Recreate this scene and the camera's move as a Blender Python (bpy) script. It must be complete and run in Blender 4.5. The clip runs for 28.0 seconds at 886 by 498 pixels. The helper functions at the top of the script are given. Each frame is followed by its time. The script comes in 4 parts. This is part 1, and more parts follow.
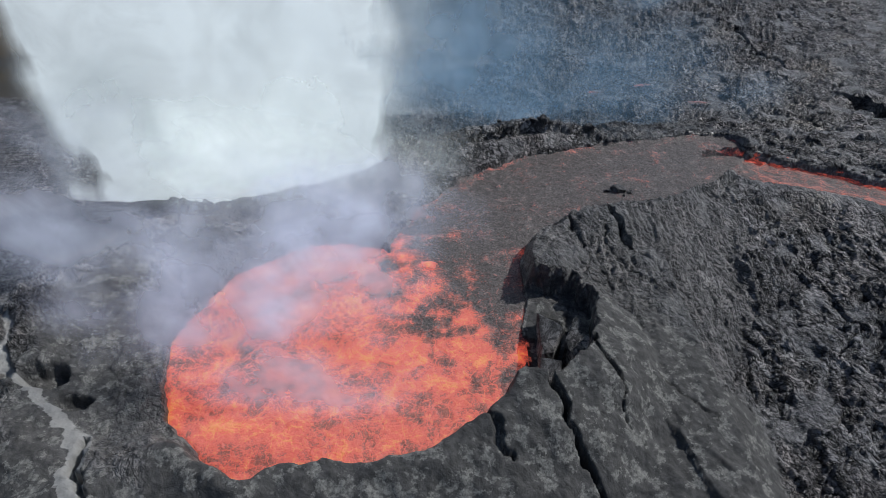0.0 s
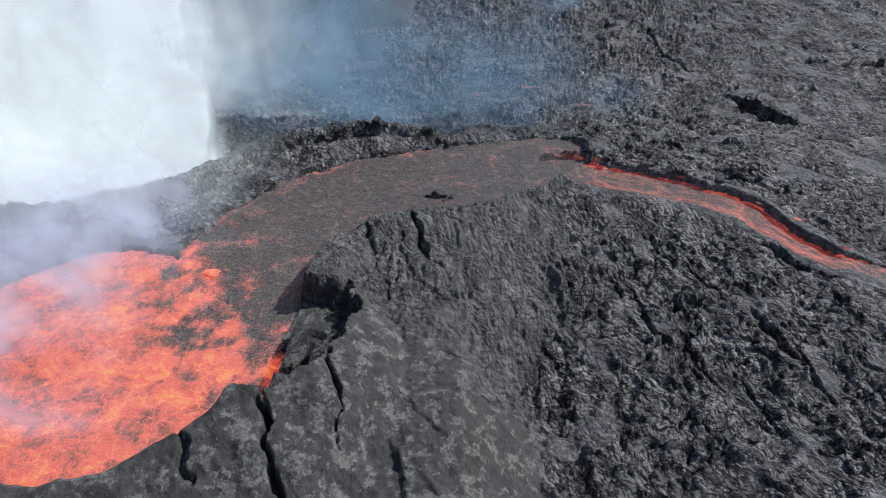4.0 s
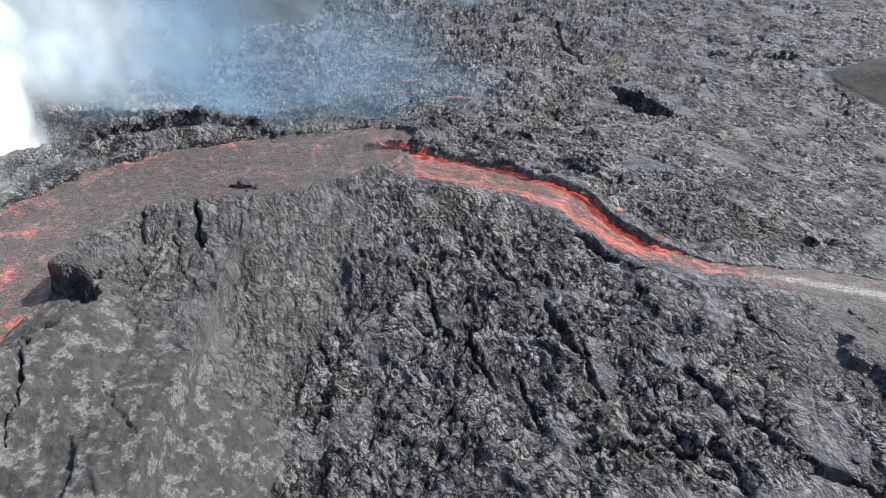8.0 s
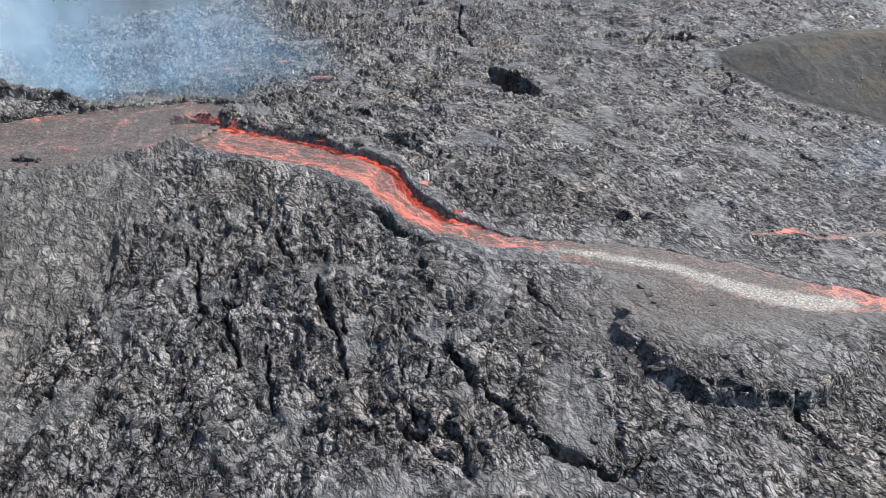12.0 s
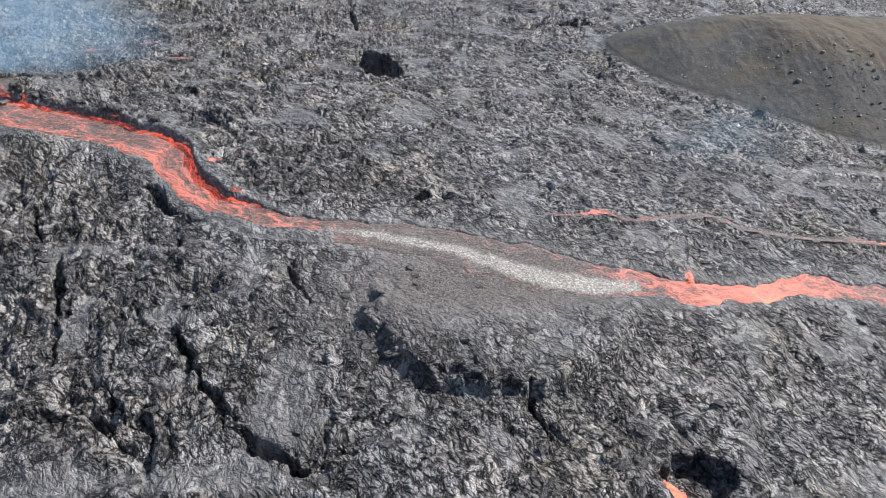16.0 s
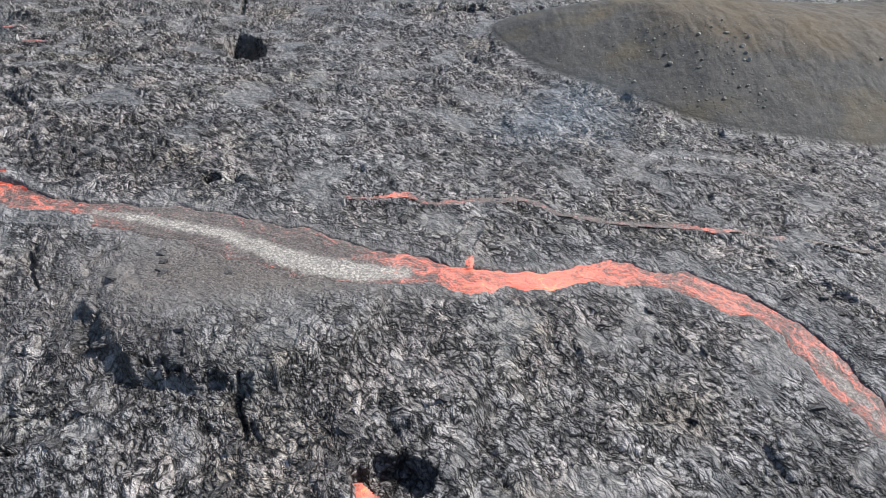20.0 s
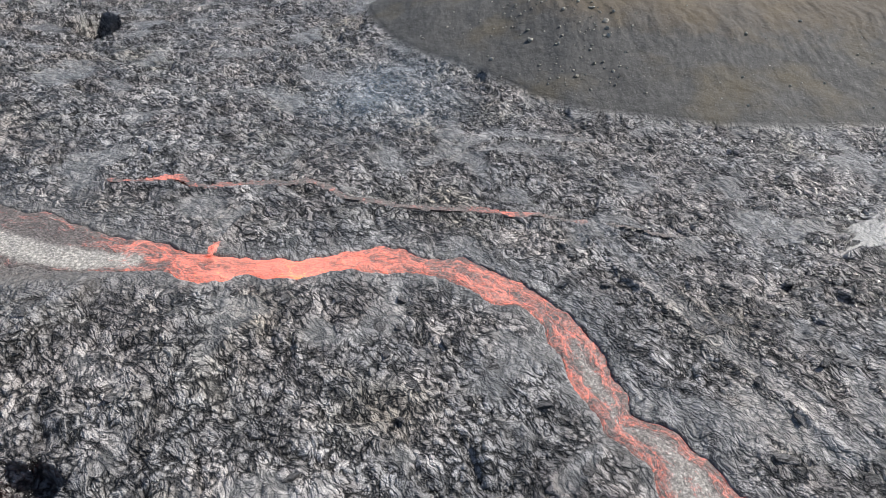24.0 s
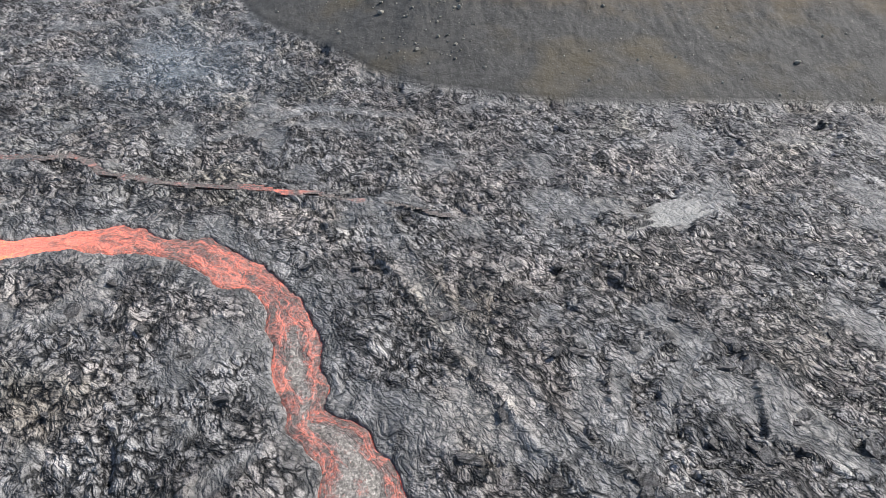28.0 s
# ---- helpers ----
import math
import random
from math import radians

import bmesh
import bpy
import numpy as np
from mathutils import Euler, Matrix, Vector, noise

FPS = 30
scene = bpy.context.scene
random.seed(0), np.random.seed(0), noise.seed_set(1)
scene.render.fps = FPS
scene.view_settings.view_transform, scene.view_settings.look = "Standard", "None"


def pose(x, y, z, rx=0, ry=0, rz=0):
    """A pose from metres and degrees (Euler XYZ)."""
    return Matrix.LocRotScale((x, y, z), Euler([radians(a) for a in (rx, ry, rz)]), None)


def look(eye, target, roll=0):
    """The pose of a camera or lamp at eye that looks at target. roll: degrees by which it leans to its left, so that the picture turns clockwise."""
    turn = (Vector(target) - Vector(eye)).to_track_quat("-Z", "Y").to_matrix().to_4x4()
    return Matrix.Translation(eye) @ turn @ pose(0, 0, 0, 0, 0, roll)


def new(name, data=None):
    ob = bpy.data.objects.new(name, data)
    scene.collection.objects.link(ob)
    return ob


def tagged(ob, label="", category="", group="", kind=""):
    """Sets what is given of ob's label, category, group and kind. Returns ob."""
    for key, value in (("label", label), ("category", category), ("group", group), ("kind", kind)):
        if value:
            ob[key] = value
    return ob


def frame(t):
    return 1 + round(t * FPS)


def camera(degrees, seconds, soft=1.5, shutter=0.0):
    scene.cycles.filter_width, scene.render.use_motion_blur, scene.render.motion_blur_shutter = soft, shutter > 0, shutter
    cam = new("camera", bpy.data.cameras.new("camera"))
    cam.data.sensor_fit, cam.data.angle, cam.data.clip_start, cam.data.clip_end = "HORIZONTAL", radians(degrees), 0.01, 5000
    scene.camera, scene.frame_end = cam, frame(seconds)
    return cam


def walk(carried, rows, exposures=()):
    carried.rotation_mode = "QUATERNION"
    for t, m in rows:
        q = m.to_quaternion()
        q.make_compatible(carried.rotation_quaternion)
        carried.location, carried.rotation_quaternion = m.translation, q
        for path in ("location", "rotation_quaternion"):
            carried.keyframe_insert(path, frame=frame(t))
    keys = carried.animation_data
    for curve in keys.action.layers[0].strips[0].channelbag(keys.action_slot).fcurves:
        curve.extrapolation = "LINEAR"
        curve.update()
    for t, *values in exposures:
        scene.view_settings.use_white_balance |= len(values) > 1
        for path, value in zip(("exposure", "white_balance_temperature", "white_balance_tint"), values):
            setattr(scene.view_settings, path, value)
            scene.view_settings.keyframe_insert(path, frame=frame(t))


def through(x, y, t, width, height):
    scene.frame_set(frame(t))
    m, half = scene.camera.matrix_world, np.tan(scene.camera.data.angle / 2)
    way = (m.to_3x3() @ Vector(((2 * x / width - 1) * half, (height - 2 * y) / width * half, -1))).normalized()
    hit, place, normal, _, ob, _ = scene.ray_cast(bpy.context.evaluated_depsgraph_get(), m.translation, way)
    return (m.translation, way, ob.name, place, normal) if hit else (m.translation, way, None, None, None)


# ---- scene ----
FINE = 0.19   # spacing of the ground mesh in metres
EXPO = [(0, -0.82, 5950, 10), (3, -0.7, 5950, 10), (6, -0.02, 6050, 10), (9, 0.36, 6250, 10), (12, 0.5, 6350, 10), (16, 0.5, 6350, 10), (28, 0.5, 6450, 10)]
cam = camera(70.0, 28.0, soft=0.6)
PATH = [
    (0, (0.007, 0.006, 69.961), (-0.229, 39.031, 38.703), -0.15),
    (1, (7.051, 1.157, 69.355), (6.902, 40.232, 38.159), 0.06),
    (2, (14.499, 2.159, 68.972), (14.399, 41.275, 37.829), 0.16),
    (3, (21.977, 2.911, 68.619), (21.876, 42.057, 37.514), 0.15),
    (4, (29.459, 3.505, 68.077), (29.328, 42.673, 36.998), 0.08),
    (5, (36.968, 4.023, 67.314), (36.798, 43.213, 36.264), -0.01),
    (6, (44.526, 4.511, 66.476), (44.329, 43.738, 35.471), -0.07),
    (7, (52.118, 4.975, 65.513), (51.909, 44.255, 34.577), -0.10),
    (8, (59.711, 5.396, 64.306), (59.498, 44.739, 33.450), -0.12),
    (9, (67.276, 5.747, 62.837), (67.058, 45.133, 32.037), -0.21),
    (10, (74.817, 6.056, 61.187), (74.590, 45.457, 30.405), -0.36),
    (11, (82.395, 6.462, 59.563), (82.155, 45.884, 28.808), -0.44),
    (12, (89.971, 7.011, 58.010), (89.744, 46.471, 27.305), -0.41),
    (13, (97.408, 7.645, 56.416), (97.269, 47.148, 25.764), -0.29),
    (14, (104.617, 8.352, 54.826), (104.620, 47.893, 24.223), -0.12),
    (15, (111.565, 9.134, 53.332), (111.715, 48.710, 22.776), 0.07),
    (16, (118.336, 9.961, 51.872), (118.626, 49.583, 21.376), 0.23),
    (17, (125.007, 10.801, 50.423), (125.424, 50.475, 19.996), 0.35),
    (18, (131.583, 11.628, 49.111), (132.112, 51.328, 18.719), 0.43),
    (19, (138.059, 12.422, 47.981), (138.681, 52.110, 17.575), 0.49),
    (20, (144.445, 13.171, 46.978), (145.141, 52.825, 16.529), 0.54),
    (21, (150.900, 13.914, 46.050), (151.659, 53.508, 15.526), 0.56),
    (22, (157.571, 14.720, 45.151), (158.395, 54.218, 14.505), 0.55),
    (23, (164.235, 15.695, 44.265), (165.134, 55.045, 13.432), 0.51),
    (24, (170.748, 16.821, 43.371), (171.727, 55.986, 12.305), 0.50),
    (25, (177.293, 17.841, 42.428), (178.313, 56.857, 11.175), 0.54),
    (26, (183.893, 18.669, 41.379), (184.921, 57.592, 10.011), 0.62),
    (27, (190.379, 19.398, 40.182), (191.431, 58.250, 8.727), 0.70),
    (28, (196.576, 20.006, 39.001), (197.712, 58.793, 7.468), 0.73),
]
walk(cam, [(t, look(eye, target, roll)) for t, eye, target, roll in PATH],
     exposures=EXPO)

# ---- world and sun ----
SUN_AZ, SUN_EL = radians(66), radians(44)   # azimuth clockwise from +y
world = bpy.data.worlds.new("daylight")
scene.world = world
world.use_nodes = True
wn = world.node_tree
sky = wn.nodes.new("ShaderNodeTexSky")
sky.sky_type, sky.sun_disc = "NISHITA", False
sky.sun_elevation, sky.sun_rotation = SUN_EL, SUN_AZ
wn.links.new(sky.outputs[0], wn.nodes["Background"].inputs[0])
wn.nodes["Background"].inputs[1].default_value = 0.10
sun = new("sun", bpy.data.lights.new("sun", "SUN"))
sun.data.energy, sun.data.angle, sun.data.color = 4.6, radians(0.5), (1.0, 0.95, 0.88)
sun.matrix_world = look((math.sin(SUN_AZ) * math.cos(SUN_EL) * 400, math.cos(SUN_AZ) * math.cos(SUN_EL) * 400, math.sin(SUN_EL) * 400), (0, 0, 0))


# ---- noise on arrays ----
table = np.random.RandomState(7)
MIX = table.permutation(1024).astype(np.int32)
turn_order = table.permutation(1024)
SLOPE_X, SLOPE_Y = np.cos(turn_order / 1024 * 2 * np.pi).astype(np.float32), np.sin(turn_order / 1024 * 2 * np.pi).astype(np.float32)


def lattice(i, j, seed):
    return MIX[(MIX[(i + 131 * seed) & 1023] + j + 37 * seed) & 1023]


def gnoise(x, y, seed=0):
    """Gradient noise, about -0.7 to 0.7."""
    fi, fj = np.floor(x), np.floor(y)
    u, v = x - fi, y - fj
    i, j = fi.astype(np.int32), fj.astype(np.int32)
    su, sv = u * u * u * (u * (u * 6 - 15) + 10), v * v * v * (v * (v * 6 - 15) + 10)
    rows = []
    for dj in (0, 1):
        ends = []
        for di in (0, 1):
            h = lattice(i + di, j + dj, seed)
            ends.append(SLOPE_X[h] * (u - di) + SLOPE_Y[h] * (v - dj))
        rows.append(ends[0] + su * (ends[1] - ends[0]))
    return rows[0] + sv * (rows[1] - rows[0])


def fbm(x, y, octaves=4, seed=0, gain=0.5):
    s, a = 0, 1.0
    for o in range(octaves):
        s = s + a * gnoise(x * 2**o, y * 2**o, seed + o * 17)
        a *= gain
    return s


def cells(x, y, seed=0):
    """Distance to the nearest and the second nearest scattered point, and a value of its own for each cell."""
    fi, fj = np.floor(x), np.floor(y)
    i, j = fi.astype(np.int32), fj.astype(np.int32)
    f1, f2, val = np.full_like(x, 9.0), np.full_like(x, 9.0), np.zeros_like(x)
    for di in (-1, 0, 1):
        for dj in (-1, 0, 1):
            h = lattice(i + di, j + dj, seed)
            d = np.hypot(x - (fi + di + h / np.float32(1024)), y - (fj + dj + MIX[h] / np.float32(1024)))
            nearer = d < f1
            f2 = np.where(nearer, f1, np.minimum(f2, d))
            val = np.where(nearer, (h * 7 & 1023) / np.float32(1024), val)
            f1 = np.where(nearer, d, f1)
    return f1, f2, val


def folds(x, y, seed=0):
    """Rounded swellings that meet in sharp creases, 0 to about 1."""
    return np.minimum(1, 2.2 * np.abs(gnoise(x, y, seed)))


def step(a, b, v):
    t = np.clip((v - a) / (b - a), 0, 1)
    return t * t * (3 - 2 * t)


def swell(x, y, cx, cy, sx, sy=None, turn=0.0):
    c, s = math.cos(radians(turn)), math.sin(radians(turn))
    u, v = (x - cx) * c + (y - cy) * s, -(x - cx) * s + (y - cy) * c
    return np.exp(-0.5 * ((u / sx) ** 2 + (v / (sy or sx)) ** 2))


def chain(x, y, line):
    """Signed distance to a chain of tapering capsules (x, y, z, radius), the level and the running length at the nearest place."""
    best, level, along, run = np.full_like(x, 1e9), np.zeros_like(x), np.zeros_like(x), 0.0
    for (ax, ay, az, ar), (bx, by, bz, br) in zip(line, line[1:]):
        dx, dy = bx - ax, by - ay
        ln = math.hypot(dx, dy)
        t = np.clip(((x - ax) * dx + (y - ay) * dy) / ln**2, 0, 1)
        d = np.hypot(x - ax - t * dx, y - ay - t * dy) - (ar + t * (br - ar))
        near = d < best
        best = np.where(near, d, best)
        level, along = np.where(near, az + t * (bz - az), level), np.where(near, run + t * ln, along)
        run += ln
    return best, level, along


# ---- the plan: lava lake, pond, river ----
CRATER = [(-14, 54.2, 11.2, 19.8), (-1.5, 53.5, 11.3, 11.4), (1, 72, 11.4, 9.0), (8, 83.5, 11.5, 9.0), (17.5, 89.5, 11.6, 9.2), (27, 93, 11.6, 9.4), (37, 96.3, 11.6, 8.4), (46, 99.8, 11.6, 6.6), (50.5, 103.2, 11.5, 3.6)]
RIVER = [(43, 96.5, 11.5, 2.0), (49, 97.2, 11.3, 2.6), (56, 96, 10.6, 3.0), (63, 94.4, 10.0, 3.1), (69.5, 93.6, 9.0, 2.9), (75, 91.8, 8.4, 2.9), (79.4, 90, 7.6, 2.5), (83, 85, 7.0, 2.3), (86.5, 81.3, 6.4, 2.1), (92.8, 77.2, 5.6, 1.9), (101.5, 75.3, 5.0, 2.0), (110, 74.4, 4.6, 2.4),
         (116.4, 73.3, 4.3, 2.9), (122.4, 71.6, 4.1, 3.4), (128.5, 69.6, 3.8, 3.6), (135, 67.2, 3.5, 3.1), (143.5, 66.7, 3.0, 1.8), (148.5, 65.3, 2.6, 1.7), (152, 66.4, 1.9, 1.25), (157, 66.8, 1.3, 1.2), (162, 69.3, 0.3, 1.6), (167.4, 69.8, -0.1, 1.7), (170.4, 69, -0.4, 1.3),
         (173.8, 68.7, -0.8, 2.1), (177.4, 66.5, -1.1, 2.0), (180.8, 64.9, -1.4, 1.4), (183.1, 61.8, -1.6, 1.35), (184.4, 58.8, -1.9, 1.6), (185.6, 55.4, -2.1, 1.9), (186.6, 51.6, -2.3, 1.55), (187.6, 49.8, -2.4, 1.5), (189.8, 47.9, -2.5, 1.9), (191.1, 45.4, -2.7, 2.4), (192.4, 42.5, -2.9, 2.9), (199, 30, -3.4, 3.9), (212, 0, -4.5, 4.2)]
# crest of the layered ridge behind the pond: x, y, height
RIDGE = [(29.5, 106, 13.0), (26.5, 105.8, 14.4), (23.3, 105.6, 15.3), (18.4, 105.3, 16.2), (12.2, 104.5, 16.2), (5.4, 103, 16.0), (0, 101.2, 15.7), (-4.5, 98.8, 14.0), (-11, 95.2, 13.5), (-16.2, 92, 12.2), (-27, 88, 12.0), (-38, 83.5, 11.8), (-48, 78, 12.4), (-54, 66, 15.4), (-54, 54, 15.8)]
# the pale drift of ash-grey crust down the middle of the broad reach
DRIFT = [(104, 75.4, 0, 0.2), (108.6, 74.7, 0, 0.55), (114.3, 73.4, 0, 0.85), (119.9, 72.1, 0, 1.0), (124, 70.1, 0, 1.15), (128, 68.1, 0, 1.5), (132, 66.6, 0, 1.6), (137, 65.8, 0, 1.5), (141, 66, 0, 1.0)]
TRIB = [(134, 79.5, 2.4, 0.3), (137.6, 80.5, 2.3, 0.5), (140.5, 81.5, 2.2, 0.55), (143, 79.8, 2.1, 0.4), (147, 80.8, 2.0, 0.5), (151, 82.5, 1.9, 0.6), (155.2, 83.8, 1.7, 0.6), (159, 82.5, 1.6, 0.6), (160.5, 80.3, 1.4, 0.5), (169, 79.6, 0.8, 0.35), (176.8, 80, 0.2, 0.5), (180.9, 79.8, 0, 0.45), (192.5, 77.4, -0.3, 0.35), (199, 74.6, -0.7, 0.3)]


def rounded(line):
    """The chain with a point more between each two, on a smooth curve through them."""
    out = []
    for k in range(len(line) - 1):
        a, b, c, d = line[max(k - 1, 0)], line[k], line[k + 1], line[min(k + 2, len(line) - 1)]
        out += [b, tuple((9 * (q + r) - p - w) / 16 for p, q, r, w in zip(a, b, c, d))]
    return out + [line[-1]]


RIVER, CRATER = rounded(RIVER), rounded(CRATER)
OLD = [(190.5, 77, -1, 0.7), (192.4, 71.5, -1.2, 1.0), (194.6, 66.5, -1.4, 1.1), (197.8, 59.8, -1.8, 0.9), (203, 52.2, -2, 1.2), (206, 47, -2.2, 1.1), (213, 40, -2.4, 1.0)]
TONGUES = [[(211, 49, 0, 0.5), (212.5, 54, 0, 0.6), (217, 57.5, 0, 0.4)], [(215.5, 51, 0, 0.4), (218, 55, 0, 0.5), (221, 57.5, 0, 0.3)], [(224.5, 54, 0, 0.6), (223, 48, 0, 0.6), (228, 44.5, 0, 0.5)],
           [(170, 91, 0, 0.7), (180, 101, 0, 0.8), (194, 98.5, 0, 0.6)], [(90, 76, 0, 0.9), (95, 73.5, 0, 1.2), (104, 73, 0, 1.0)], [(148.3, 70.4, 0, 0.5), (148.6, 73, 0, 0.8), (149.8, 76, 0, 0.5)], [(184.2, 46.5, 0, 0.4), (181, 43.5, 0, 0.8)]]
PALE = [(-54, 57, 0, 0.4), (-50.5, 48, 0, 0.5), (-43, 42.5, 0, 0.6), (-37.5, 37, 0, 1.0), (-33, 29, 0, 1.3)]
# open cracks: end points, half width, depth
CRACKS = [(24.4, 79.6, 27.2, 72, 0.5, 2.6), (27.2, 72, 30.5, 67, 0.14, 0.7), (18.3, 77, 18.8, 74.2, 0.3, 1.2), (21.9, 79, 25.3, 68.1, 0.14, 0.7), (25.3, 68.1, 30.1, 61.5, 0.12, 0.6), (19.5, 71.8, 23, 62.5, 0.14, 0.7), (18.7, 74.2, 19.5, 71.8, 0.14, 0.7), (17.6, 68.5, 21, 64, 0.11, 0.6),
          (16.9, 50.6, 18.7, 43.4, 0.26, 1.6), (18.7, 43.4, 19.3, 39, 0.13, 1.0), (11.0, 44.6, 12.6, 39, 0.55, 3.2), (12.6, 39, 15.6, 32, 0.4, 2.6), (4, 40, 6.5, 35, 0.4, 1.2), (-37, 38.5, -36, 33, 0.7, 2.5), (-36, 34, -33.5, 31.5, 0.5, 2.0), (24, 48, 30, 42, 0.1, 0.6),
          (78, 48.1, 83.9, 48.5, 0.5, 1.8), (83.9, 48.5, 88, 47.2, 0.45, 1.6), (99, 46.2, 105.1, 43.3, 0.6, 2.0), (105.1, 43.3, 106.3, 42.2, 0.8, 2.2), (106.3, 42.4, 110.6, 44.2, 0.35, 1.6), (73.1, 69.7, 76.9, 59.6, 0.7, 2.2), (76.9, 59.6, 79, 54, 0.35, 1.4), (90.1, 58.5, 94.2, 52.3, 0.5, 1.8), (94.2, 52.3, 99.1, 47.3, 0.55, 2.0), (79.5, 82, 84.5, 76.6, 0.75, 2.2), (84.5, 76.6, 88.5, 75, 0.4, 1.4),
          (93.5, 190, 97.5, 171, 0.7, 2.5), (95, 209, 93.5, 190, 0.5, 1.8), (62, 66, 66, 56, 0.3, 1.2), (127, 51, 128.8, 45.2, 0.3, 1.4), (117, 53, 122, 51.2, 0.35, 1.2), (57, 73, 60, 62, 0.3, 1.3), (66, 78, 70, 71, 0.35, 1.4), (68, 60, 71, 50, 0.28, 1.2), (100, 68, 104, 62, 0.3, 1.1)]
# where the hill's foot runs: x, y
FOOT = [(60, 330), (135, 215), (150, 175), (154.5, 158), (158.5, 147), (163, 135.5), (170, 129.5), (178, 124.5), (183, 117), (188, 111), (193, 107.4), (202, 105.6), (209.5, 102.4), (222, 101.3), (245, 101.6), (290, 98), (420, 60)]


def plain(x, y):
    """The lava field without its channels: a low shield round the river's head."""
    z = -1.6 + 9.5 * swell(x, y, 62, 98, 30, 26) + 4.6 * swell(x, y, 112, 74, 26, 40) + 3.0 * swell(x, y, 146, 62, 16, 20)
    return z - 1.2 * swell(x, y, 95, 196, 50, 40) + 1.5 * swell(x, y, 60, 40, 25, 20)


def soft_min(a, b, k):
    return -k * np.logaddexp(-a / k, -b / k)


def hill(x, y):
    """Height of the old brown hill above the field, and how far a place lies inside its foot."""
    fx, fy = zip(*FOOT)
    rise = y - sum(np.interp(x + k, fx, fy) for k in (-6, -4, -2, 0, 2, 4, 6)).astype(x.dtype) / 7
    # distance inside the foot, taken square to its slope
    lean = sum((np.interp(x + 2 + k, fx, fy) - np.interp(x - 2 + k, fx, fy)) / 4 for k in (-8, -5, -2, 0, 2, 5, 8)).astype(x.dtype) / 7
    inside = rise / np.sqrt(1 + lean**2)
    crest = 8.6 - 6.2 * step(192, 146, x) - 0.9 * step(200, 225, x) + 14 * step(236, 330, x)
    near = soft_min(0.30 * inside, crest - 0.10 * (y - 150) - 0.009 * np.maximum(y - 150, 0) ** 2 + 0.6 * fbm(x / 14, y / 14, 3, 53), 1.5)
    rise2 = np.minimum(y - 205 + 0.45 * (16 - x), (19 - x) * 0.8)
    far = soft_min(0.42 * rise2, 24 + 0 * x, 3.0)
    return np.where(near > far, near, far), np.where(near > far, inside, rise2)


def ridge(x, y):
    """Distance to the ridge's crest, positive outside the crater, and the crest's height there."""
    best, side, level = np.full_like(x, 1e9), np.ones_like(x), np.zeros_like(x)
    for (ax, ay, az), (bx, by, bz) in zip(RIDGE, RIDGE[1:]):
        dx, dy = bx - ax, by - ay
        t = np.clip(((x - ax) * dx + (y - ay) * dy) / (dx * dx + dy * dy), 0, 1)
        d = np.hypot(x - ax - t * dx, y - ay - t * dy)
        near = d < best
        best = np.where(near, d, best)
        level = np.where(near, az + t * (bz - az), level)
        side = np.where(near, np.where(dx * (y - ay) - dy * (x - ax) < 0, 1.0, -1.0), side)
    return best * side, level


def lie(x, y):
    """The way the crust was drawn out: across and along the flow that spread from the crater."""
    px, py = x - 32, y - 138
    k = step(85, 145, x)
    across = (1 - k) * np.arctan2(px, -py) * 85 + k * (69.4 + 0.511 * (x - 115) + 0.544 * (y - 60))
    along = (1 - k) * np.hypot(px, py) + k * (113.9 + 0.729 * (x - 115) - 0.685 * (y - 60))
    return across + 3.0 * fbm(x / 11, y / 11, 2, 54), along + 3.0 * fbm(x / 9, y / 9, 2, 55)


def ropes(x, y, turns, seed, scale):
    """Folded ropy crust: waves that follow the contours of a twisted field."""
    f = fbm(x / scale, y / scale, 3, seed)
    return np.abs(np.sin(f * turns))


